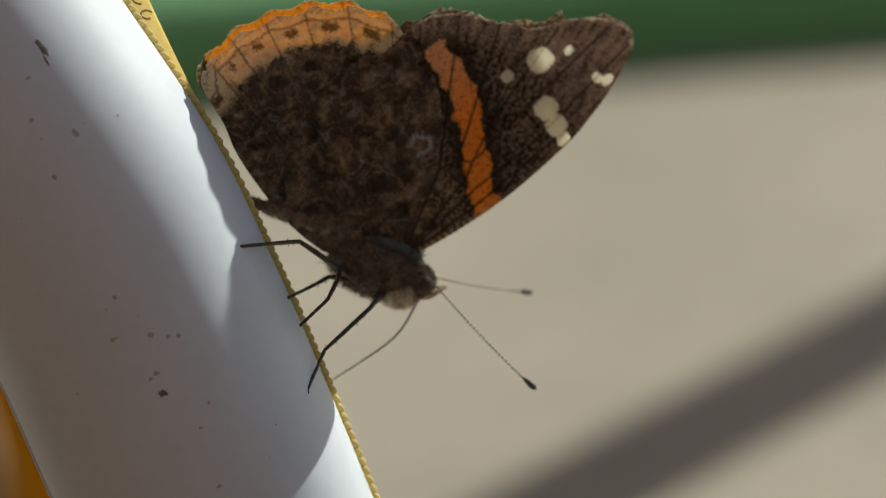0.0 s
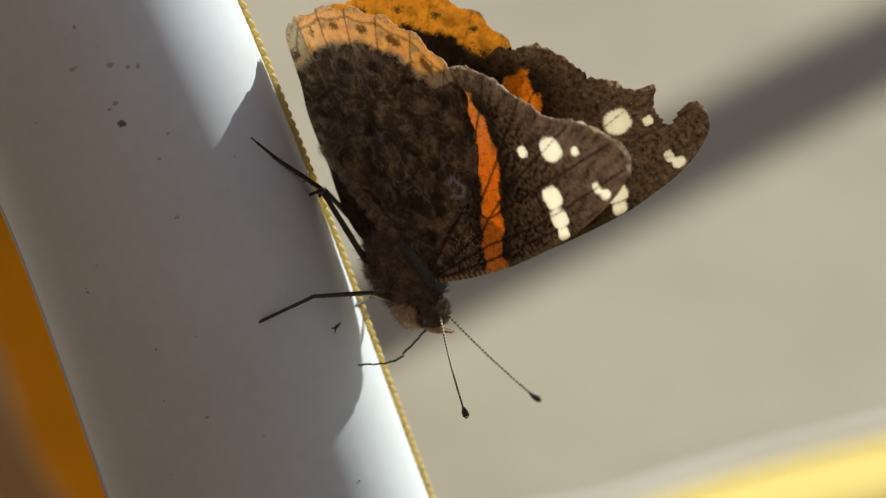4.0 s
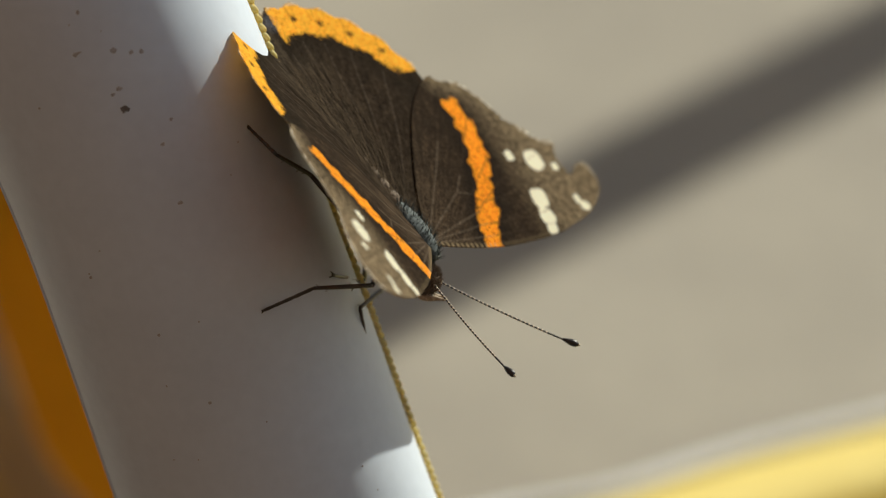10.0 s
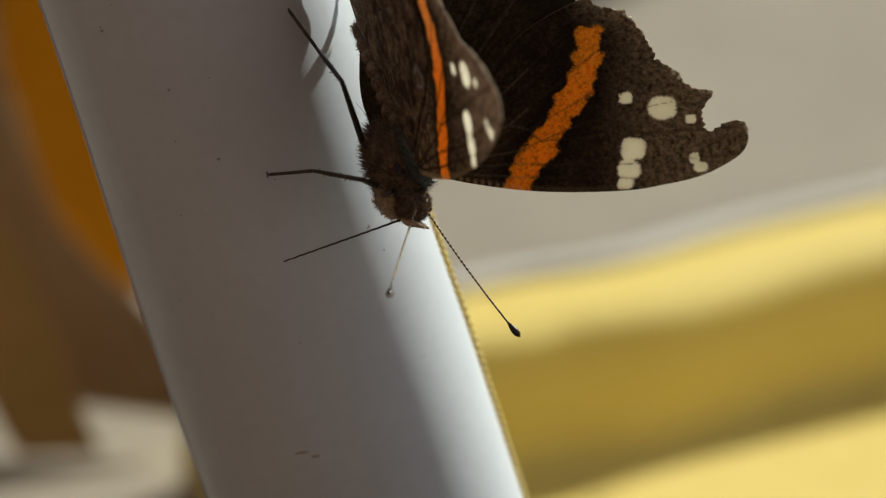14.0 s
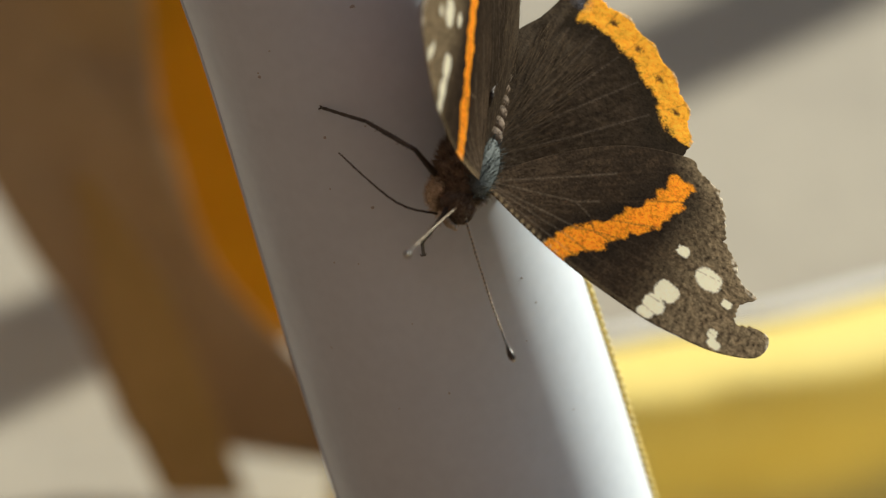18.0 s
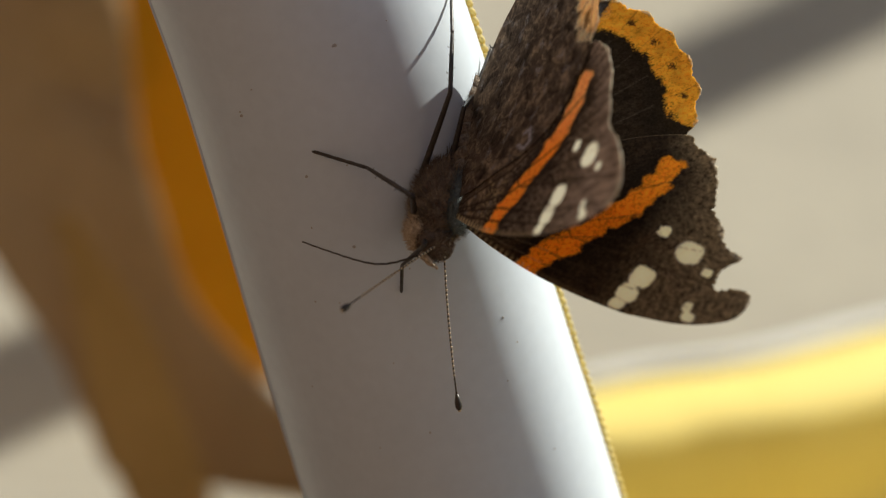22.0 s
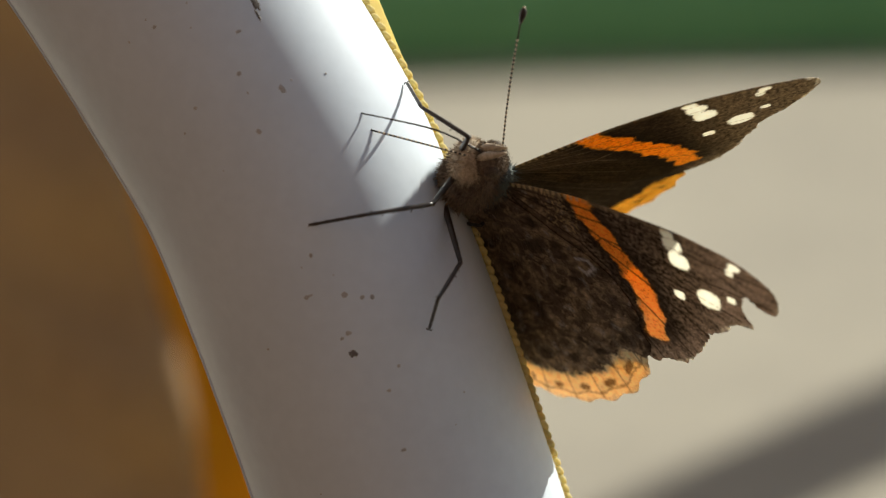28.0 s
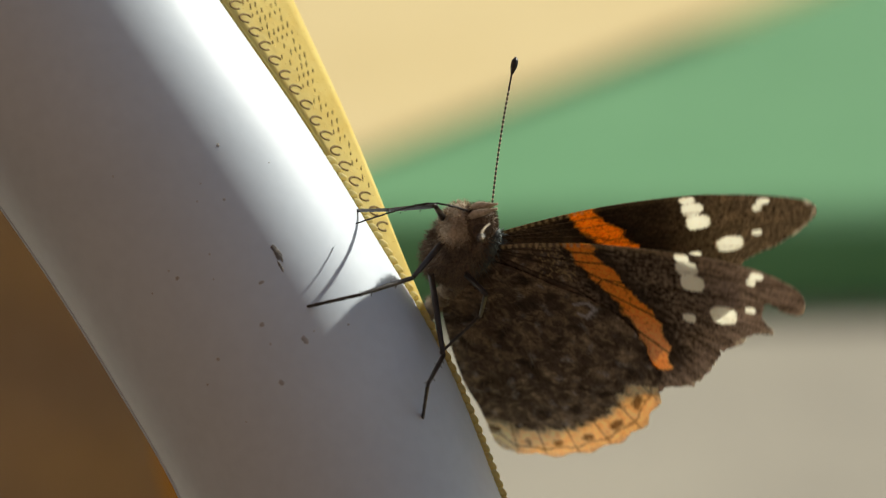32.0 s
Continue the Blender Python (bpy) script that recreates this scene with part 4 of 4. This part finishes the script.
ANTENNA_TIPS = {
    1: ((0, 657, 2), (0.5, 678, 2), (1, 654, 99), (2, 635, 350), (3, 647, 505), (3.5, 608, 527), (6, 670, 492), (7, 689, 480), (8, 687, 476), (9, 686, 472), (10, 688, 474), (11, 685, 479), (12, 278, 690), (12.5, 365, 787), (13, 605, 882), (14, 457, 759), (15, 155, 657), (15.5, 172, 614), (17.5, 199, 603), (18, 212, 603), (19, 232, 580), (20, 245, 582), (21, 279, 603), (22, 133, 634), (22.5, 167, 623), (23, 198, 435), (24, 113, 139), (24.5, 39, 184), (25, 124, 119), (25.5, 142, -148), (27.5, 275, -432), (28, 270, -625), (28.7, 344, -694), (29, 326, -773), (30, 324, -852), (31, 135, -889), (31.6, 251, -928), (32, 199, -987)),
    -1: ((0, 654, -168), (0.5, 664, -176), (1, 676, -41), (2, 741, 190), (3, 751, 424), (3.5, 738, 497), (6, 790, 437), (7, 804, 425), (8, 800, 425), (9, 803, 419), (10, 801, 419), (11, 795, 431), (12, 403, 699), (12.5, 618, 775), (13, 766, 769), (14, 690, 824), (15, 476, 816), (15.5, 413, 812), (17.5, 403, 782), (18, 410, 780), (19, 415, 752), (20, 438, 749), (21, 467, 766), (22, 350, 806), (22.5, 369, 803), (23, 345, 697), (24, 303, 474), (24.5, 352, 455), (25, 394, 359), (25.5, 164, 109), (27.5, 261, -66), (28, -45, -409), (28.7, 290, -380), (29, 303, -468), (30, 266, -565), (31, 266, -555), (32, 153, -659)),
}


# ---- movement ----
def motions():
    """The butterfly's path on the tube and the opening of its wings."""
    rows = (
        (0, 25.58, 14.58, -25.00, -51.3, -69.8, -60.1, 89.3, 89.2, 1.5, 2.5),
        (0.5, 25.54, 14.62, -22.77, -44.9, -59.8, -84.8, 25.9, 25.2, -15.0, -10.2),
        (1, 27.60, 10.18, -20.68, -38.2, -64.3, -90.9, 67.4, 67.3, -9.4, -9.4),
        (1.5, 28.51, 2.40, -22.01, -25.8, -60.8, -104.6, 62.2, 63.0, -6.8, -6.8),
        (2, 29.62, -2.47, -21.50, -31.4, -58.4, -102.6, 31.0, 31.1, -10.0, -9.3),
        (2.5, 29.22, -8.54, -20.65, -19.6, -57.0, -120.8, 27.5, 26.8, -15.8, -15.8),
        (3, 31.82, -12.88, -16.48, 3.7, -61.6, -142.4, 49.4, 50.3, -9.7, -8.5),
        (3.5, 32.12, -15.73, -16.20, 20.6, -58.3, -160.2, 70.3, 74.5, -12.7, -5.1),
        (6, 30.52, -14.17, -13.50, 28.8, -59.8, -159.9, 57.3, 60.1, -4.4, -4.4),
        (6.3, 31.02, -15.07, -13.50, 75.2, -53.3, 153.5, 90.5, 90.5, -11.9, -11.9),
        (6.6, 30.21, -16.11, -13.50, 84.5, -53.5, 152.9, 90.5, 90.5, -2.0, -2.0),
        (7, 30.53, -13.55, -13.50, 29.0, -60.6, -159.3, 48.9, 50.9, -3.7, -3.7),
        (7.6, 30.39, -15.61, -13.50, 26.6, -38.9, -156.3, 65.0, 63.8, -5.3, -5.3),
        (8, 31.23, -13.83, -13.50, 23.3, -62.8, -163.5, 23.0, 25.0, -15.5, -11.5),
        (8.5, 30.51, -14.07, -13.50, 28.2, -60.1, -158.0, 54.3, 56.9, -5.8, 10.2),
        (9, 31.04, -13.68, -13.50, 23.8, -60.2, -163.8, 11.9, 22.5, -17.0, -16.4),
        (9.5, 31.57, -13.70, -13.50, 19.9, -61.4, -157.9, 58.8, 58.8, -13.6, -13.6),
        (10, 30.75, -13.58, -13.50, 22.2, -63.4, -161.9, 10.9, 12.3, -16.1, -15.3),
        (10.5, 30.63, -14.54, -13.50, 16.1, -63.2, -154.0, 22.8, 22.5, -14.8, -14.8),
        (11, 30.45, -13.72, -13.50, 25.2, -62.9, -160.0, 32.7, 34.7, -10.6, -10.6),
        (11.5, 30.85, -13.87, -13.50, 19.9, -65.5, -156.6, 28.0, 26.3, -12.2, -12.2),
        (12, 29.23, -25.17, -12.44, 13.2, -33.8, -165.4, 60.7, 61.1, -8.6, -10.1),
        (12.5, 32.84, -29.89, -9.96, 2.7, -56.5, -153.0, 25.8, 27.9, -16.8, -12.5),
        (13, 32.67, -30.68, -8.51, 12.6, -54.5, -152.8, 51.0, 53.0, -3.1, -1.8),
        (13.5, 30.98, -29.40, -7.10, 23.1, -54.8, -173.2, 61.7, 63.1, -10.6, -10.6),
        (14, 28.79, -29.67, -3.53, 42.4, -43.8, 170.7, 52.1, 53.7, -2.7, -2.7),
        (14.5, 22.85, -26.80, -4.03, 48.3, -42.2, 158.7, 58.1, 58.3, -3.3, -3.3),
        (15, 22.91, -27.05, -1.76, 51.1, -33.4, 140.6, 43.0, 48.5, -5.1, -5.7),
        (15.5, 19.51, -27.85, -1.47, 46.3, -26.9, 139.1, 36.0, 34.6, -11.0, -11.0),
        (17.5, 17.68, -27.49, -5.06, 45.3, -25.0, 137.1, 22.3, 19.2, -17.4, -22.6),
        (18, 19.22, -25.77, -0.74, 50.5, -29.6, 135.1, 32.6, 28.0, -8.8, -9.0),
        (18.5, 19.35, -23.23, -2.12, 43.3, -19.2, 136.0, 16.7, 16.6, -17.2, -17.2),
        (19, 18.93, -23.65, -2.39, 52.7, -32.3, 137.8, 55.8, 57.7, -1.1, -0.8),
        (19.5, 19.75, -24.06, -2.46, 47.9, -14.2, 139.0, -3.4, -5.6, -22.6, -32.9),
        (20, 19.95, -23.80, -4.10, 53.0, -31.2, 139.1, 61.9, 63.6, -0.1, 1.2),
        (20.5, 20.51, -25.51, -1.70, 43.8, -22.4, 138.2, 10.0, 7.8, -16.6, -26.8),
        (21, 22.09, -24.91, -0.63, 46.8, -28.2, 136.6, 18.3, 20.5, -14.6, -15.5),
        (21.5, 21.45, -25.34, -1.93, 46.5, -27.1, 140.1, 14.1, 15.5, -14.8, -22.1),
        (22, 18.90, -25.57, -3.33, 48.9, -34.9, 139.5, 68.5, 70.1, 2.9, 4.0),
        (22.5, 17.01, -25.67, -1.88, 37.1, -28.1, 140.1, 13.0, 16.1, -14.3, -22.9),
        (23, 19.86, -20.16, -1.99, 52.5, -23.0, 122.8, 51.4, 56.0, -12.2, -12.2),
        (23.5, 20.93, -13.32, -2.15, 67.7, -15.1, 97.4, 49.9, 50.9, -20.8, -20.8),
        (24, 19.97, -10.72, -2.01, 66.1, -12.6, 100.3, 31.0, 22.2, -16.9, -22.8),
        (24.5, 20.53, -10.02, -0.71, 62.5, 6.4, 100.0, 19.6, 27.1, -38.7, -43.5),
        (25, 22.22, -6.16, -4.20, 88.2, -11.6, 98.9, 63.4, 63.1, -1.9, -2.4),
        (25.5, 23.05, -1.19, -1.59, 91.0, 13.7, 99.5, 21.5, 25.1, -19.4, -19.4),
        (27.5, 16.00, 10.57, -9.20, 94.8, 11.9, 92.1, 65.2, 84.0, 2.8, 2.8),
        (27.8, 17.20, 14.08, -9.36, 87.6, 11.4, 81.2, 27.5, 24.4, -10.7, -10.7),
        (28, 14.49, 18.22, -7.00, 107.4, 24.9, 81.1, 63.6, 63.9, 13.7, 13.7),
        (28.4, 15.49, 20.74, -10.24, 86.3, 23.1, 77.1, 31.7, 34.7, -10.0, -10.0),
        (28.7, 15.95, 22.25, -12.07, 83.6, 31.5, 76.4, 81.8, 90.5, -12.6, -23.1),
        (29, 15.94, 24.88, -9.13, 97.2, 30.6, 79.8, 34.4, 32.4, -4.6, -4.6),
        (29.3, 14.51, 26.93, -12.71, 95.8, 26.0, 82.1, 46.8, 45.2, -10.6, -10.6),
        (29.6, 14.19, 29.55, -11.89, 95.2, 37.6, 81.4, 76.4, 75.9, -9.7, -10.6),
        (29.9, 14.11, 29.43, -12.46, 90.5, 30.9, 80.8, 21.3, 20.5, -15.4, -15.4),
        (30, 15.42, 30.62, -10.99, 91.4, 31.0, 79.4, 19.2, 17.8, -18.2, -18.2),
        (30.2, 14.00, 30.82, -12.08, 89.6, 35.9, 81.1, 70.5, 69.3, -12.6, -12.6),
        (30.5, 13.24, 31.04, -12.25, 96.5, 33.5, 88.6, 86.8, 88.4, -14.9, -14.9),
        (30.8, 12.57, 30.54, -12.27, 83.2, 32.6, 83.0, 22.6, 21.6, -11.4, -11.4),
        (31, 14.19, 32.48, -12.07, 91.1, 35.5, 84.5, 32.4, 29.7, -13.4, -13.4),
        (31.1, 14.31, 31.34, -11.83, 94.9, 28.9, 86.1, 73.5, 70.9, -14.3, -14.3),
        (31.4, 13.61, 32.20, -11.95, 96.5, 34.3, 88.3, 84.8, 85.3, -15.5, -15.5),
        (31.6, 11.70, 34.12, -11.12, 95.9, 26.5, 85.0, 37.0, 35.1, -11.6, -11.6),
        (31.7, 12.92, 34.55, -12.01, 81.8, 26.7, 84.3, 28.9, 28.0, -12.1, -12.1),
        (32, 10.19, 36.77, -8.90, 111.3, 34.2, 85.8, 79.0, 80.4, 8.6, 12.4),
    )
    stand = [(t, REF @ pose(x * MM, y * MM, z * MM, rx, ry, rz)) for t, x, y, z, rx, ry, rz, *_ in rows]
    walk(butterfly, stand)
    for side, w, hw in WINGS:
        fore, hind = [], []
        for t, *_, l, r, sw, hs in rows:
            a = r if side > 0 else l
            hinge = Matrix.Translation((1.04 * side * MM, 0, 0)) @ Matrix.Rotation(radians(-side * a), 4, "Y")
            fore.append((t, hinge @ Matrix.Rotation(radians(side * sw), 4, "Z") @ Matrix.Translation((0, 0, 0.0002))))
            hind.append((t, hinge @ Matrix.Rotation(radians(hs * side), 4, "Z")))
        walk(w, fore)
        walk(hw, hind)

    def between(keys, t):
        return [np.interp(t, [k[0] for k in keys], [k[i] for k in keys]) for i in (1, 2)]

    def bone(origin, tip, bend):
        """A piece's pose: x towards the tip, z towards the side to which the joint bends."""
        x = (tip - origin).normalized()
        y = bend.cross(x).normalized()
        m = Matrix((x, y, x.cross(y))).transposed().to_4x4()
        return Matrix.Translation(origin) @ m

    # each leg's foot, ankle and knee, as (seconds, u, v)
    steps = {
        "hind_right": (
            ((0, 147, -258), (1, 150, -257), (2, 220, 29), (3, 220, 30), (6, 219, 30), (7, 221, 33), (8, 220, 31), (9, 217, 32), (10, 218, 32), (11, 219, 31), (12, 220, 191), (13, 255, 357), (14, 270, 255), (15, 303, 180), (18, 233, 138), (19, 276, 17), (20, 294, 24), (22, 297, 35), (23, 284, 19), (24, 259, -96), (25, 281, -51), (28, 194, -241), (29, 226, -322), (30, 206, -361), (31, 185, -380), (32, 162, -489)),
            ((0, 185, -261), (1, 183, -240), (2, 257, 18), (3, 273, 69), (6, 280, 79), (7, 278, 84), (8, 273, 83), (9, 267, 81), (10, 268, 81), (11, 272, 76), (12, 280, 236), (13, 330, 404), (14, 319, 319), (15, 315, 230), (18, 252, 207), (19, 285, 116), (20, 304, 123), (22, 305, 134), (23, 297, 108), (24, 279, -45), (25, 290, -36), (28, 214, -237), (29, 234, -363), (30, 213, -411), (31, 192, -430), (32, 160, -519)),
            ((0, 245, -265), (1, 252, -226), (2, 322, 20), (3, 353, 116), (6, 338, 124), (7, 343, 132), (8, 333, 120), (9, 335, 124), (10, 328, 116), (11, 338, 123), (12, 343, 291), (13, 396, 443), (14, 366, 378), (15, 340, 294), (18, 270, 276), (19, 290, 218), (20, 309, 231), (22, 307, 239), (23, 311, 187), (24, 327, -1), (25, 358, -7), (28, 223, -247), (29, 222, -392), (30, 211, -451), (31, 190, -470), (32, 168, -559)),
        ),
        "middle_right": (
            ((0, 246, 19), (1, 244, 19), (2, 256, 194), (3, 246, 354), (6, 245, 355), (7, 244, 358), (8, 244, 356), (9, 245, 355), (10, 244, 357), (11, 243, 357), (12, 182, 527), (13, 231, 558), (14, 226, 547), (15, 133, 393), (18, 48, 346), (19, 50, 339), (20, 72, 354), (21, 79, 369), (22, 75, 356), (23, 42, 162), (24, 107, 12), (25, 132, -66), (28, 64, -495), (29, 14, -588), (30, -15, -616), (31, -45, -670), (32, -45, -710)),
            ((0, 287, -72), (1, 300, -40), (2, 326, 147), (3, 336, 312), (6, 332, 319), (7, 334, 318), (8, 334, 317), (9, 333, 319), (10, 334, 317), (11, 335, 317), (12, 271, 491), (13, 331, 561), (14, 319, 537), (15, 222, 410), (18, 132, 368), (19, 141, 353), (20, 160, 367), (21, 175, 383), (22, 167, 379), (23, 130, 205), (24, 190, 63), (25, 198, -7), (28, 99, -442), (29, 65, -540), (30, 60, -581), (31, 21, -666), (32, -9, -700)),
            ((0, 369, -146), (1, 411, -71), (2, 429, 120), (3, 440, 300), (6, 435, 315), (7, 436, 317), (8, 434, 312), (9, 438, 314), (10, 437, 312), (11, 438, 312), (12, 374, 483), (13, 429, 595), (14, 405, 551), (15, 300, 448), (18, 221, 414), (19, 226, 386), (20, 246, 397), (21, 262, 412), (22, 249, 425), (23, 244, 274), (24, 254, 104), (25, 295, 43), (28, 186, -393), (29, 186, -516), (30, 175, -585), (31, 102, -649), (32, 71, -711)),
        ),
        "middle_left": (
            ((0, 241, -173), (3, 391, 325), (6, 420, 382), (7, 421, 380), (8, 421, 374), (9, 420, 379), (10, 421, 379), (11, 421, 379), (12, 427, 521), (13, 455, 623), (14, 426, 592), (15, 307, 633), (18, 245, 603), (19, 246, 601), (20, 235, 590), (21, 243, 605), (22, 238, 592), (23, 165, 533), (24, 102, 307), (25, 102, 313), (28, -86, -224), (29, -61, -390), (30, -61, -391), (31, -58, -391), (32, -143, -522)),
            ((0, 269, -187), (3, 411, 315), (6, 410, 357), (7, 412, 363), (8, 416, 349), (9, 415, 352), (10, 416, 352), (11, 415, 354), (12, 427, 506), (13, 464, 613), (14, 436, 582), (15, 302, 601), (18, 241, 578), (19, 232, 570), (20, 238, 548), (21, 247, 565), (22, 237, 549), (23, 195, 480), (24, 147, 272), (25, 185, 262), (28, 13, -247), (29, 32, -396), (30, 28, -414), (31, 27, -425), (32, -57, -546)),
            ((0, 297, -202), (3, 442, 305), (6, 430, 334), (7, 429, 335), (8, 444, 319), (9, 458, 315), (10, 459, 315), (11, 453, 317), (12, 447, 491), (13, 474, 603), (14, 456, 572), (15, 332, 550), (18, 277, 526), (19, 274, 513), (20, 296, 495), (21, 307, 522), (22, 274, 512), (23, 258, 431), (24, 266, 229), (25, 268, 220), (28, 127, -271), (29, 131, -408), (30, 116, -450), (31, 110, -472), (32, 37, -581)),
        ),
        "hind_left": (
            ((0, 283, -132), (6, 360, 252), (9, 378, 247), (12, 396, 391), (13, 453, 543), (14, 454, 522), (15, 373, 298), (19, 351, 233), (23, 356, 215), (24, 420, 216), (25, 370, 245), (28, 130, -40), (29, 105, -129), (30, 106, -181), (31, 106, -246), (32, 67, -336)),
            ((0, 294, -162), (6, 370, 252), (9, 388, 247), (12, 406, 401), (13, 463, 542), (14, 465, 531), (15, 373, 318), (19, 352, 253), (23, 347, 235), (24, 409, 197), (25, 358, 206), (28, 145, -103), (29, 122, -197), (30, 116, -246), (31, 113, -306), (32, 73, -394)),
            ((0, 314, -202), (6, 390, 262), (9, 418, 257), (12, 426, 421), (13, 473, 552), (14, 475, 541), (15, 375, 358), (19, 344, 294), (23, 328, 256), (24, 399, 187), (25, 367, 180), (28, 182, -170), (29, 159, -259), (30, 139, -287), (31, 146, -358), (32, 98, -446)),
        ),
    }

    def reach(centre, length, u, v):
        """Places at that length from the centre that lie nearest to the line of sight through (u, v)."""
        way = (ref(u, v) - EYE).normalized()
        near = EYE + way * (centre - EYE).dot(way)
        off = near - centre
        if off.length >= length:
            return [centre + off.normalized() * length]
        h = way * math.sqrt(length * length - off.length_squared)
        return [near - h, near + h]

    axis = np.array([p[:] for p in TUBE[:TOP]])

    def inside(*places):
        """How far, in metres, these places lie inside the tube."""
        gap = np.linalg.norm(axis[None] - np.array([q[:] for q in places])[:, None], axis=2).min(1) - R_TUBE * 1.02
        return float(np.maximum(0, -gap).sum())

    for key, hip, (THIGH, SHIN, FOOT), (thigh, shin, foot) in JOINTED:
        a, b, c = [], [], []
        last = None
        for t, m in stand:
            stood, ankle_at, knee_at = (between(rows_of, t) for rows_of in steps[key])
            place = on_tube(*stood)[0]
            root = m @ hip
            best = None
            for knee in reach(root, THIGH, *knee_at):
                for ankle in reach(knee, SHIN, *ankle_at):
                    toe = ankle + (place - ankle).normalized() * FOOT
                    cost = (toe - place).length + 2.5 * inside(knee, ankle, knee.lerp(ankle, 0.5), root.lerp(knee, 0.7), ankle.lerp(toe, 0.6))
                    now = m.inverted() @ knee, m.inverted() @ ankle
                    if last:
                        cost += 0.25 * ((now[0] - last[0]).length + (now[1] - last[1]).length)
                    if best is None or cost < best[0]:
                        best = (cost, now, m.inverted() @ toe)
            last = best[1]
            knee, ankle = best[1]
            up = m.to_3x3().inverted() @ TOWARDS
            first = bone(hip, knee, up)
            a.append((t, first))
            b.append((t, first.inverted() @ bone(knee, ankle, up)))
            c.append((t, first.inverted() @ bone(ankle, best[2], up)))
        walk(thigh, a)
        walk(shin, b)
        walk(foot, c)
    # the proboscis: an arc from the mouth to where it sips, or a coil
    chain = [[] for _ in COIL]
    mouth = Vector((0, 3.2, -3.9)) * MM
    steep = np.cumsum(np.exp(-((np.arange(len(COIL)) - 4.5) / 1.8) ** 2) + 0.06)
    BENT = list((steep - steep[0]) / (steep[-1] - steep[0]))
    for t, m in stand:
        u, v = between(SIP, t)
        rolled = float(np.interp(t, (6.1, 6.5, 11.4, 11.9), (0, 1, 1, 0)))
        way = m.inverted() @ ref(u, v, min(-1.0, (REF.inverted() @ m @ mouth).z * 1000)) - mouth
        x = way.normalized().lerp(Vector((0, -0.45, -0.9)), rolled).normalized()
        y = x.cross(Vector((0, 1, 0.25))).normalized()
        m3 = Matrix((x, y, x.cross(y))).transposed().to_4x4()

        def heads(total):
            """The heading of each piece: a bend a third of the way along, or an even coil."""
            return [math.radians(total * w * (1 - rolled) + 64 * max(0.0, k - 1.3) * rolled) for k, w in enumerate(BENT)]

        def chord(total):
            return sum((Vector((math.cos(h), 0, math.sin(h))) for h in heads(total)), Vector()) * LINK
        low_bend, high_bend = 0.0, 230.0
        for _ in range(20):
            mid = (low_bend + high_bend) / 2
            low_bend, high_bend = (mid, high_bend) if chord(mid).length > way.length else (low_bend, mid)
        across = chord(low_bend)
        lean_back = math.atan2(across.z, across.x) * (1 - rolled)
        at = Matrix.Translation(mouth)
        for piece, h in zip(chain, heads(low_bend)):
            here = at @ m3 @ Matrix.Rotation(-(h - lean_back), 4, "Y")
            piece.append((t, here))
            at = Matrix.Translation(here @ Vector((LINK, 0, 0)))
    for piece, keys in zip(COIL, chain):
        walk(piece, keys)
    for s, ant in ANTENNAE:
        keys = []
        base = Vector((0.6 * s, 3.2, -2.1)) * MM
        for t, m in stand:
            u, v = between(ANTENNA_TIPS[s], t)
            flat = REF.inverted() @ m @ base
            turn = m.to_3x3().inverted() @ REF.to_3x3()
            ways = []
            for k in (1, -1):
                rise = 0.0
                for _ in range(6):
                    d = REF.inverted() @ ref(u, v, (flat.z + rise) * 1000) - flat
                    rise = k * math.sqrt(max(0.0158 ** 2 - d.x ** 2 - d.y ** 2, 0.0))
                ways.append(turn @ Vector((d.x, d.y, rise)))
            best = max(ways, key=lambda w: w.y + 0.5 * w.x * s + (0.4 * w.z))
            keys.append((t, bone(base, base + best, Vector((0, 0, 1)))))
        walk(ant, keys)


motions()
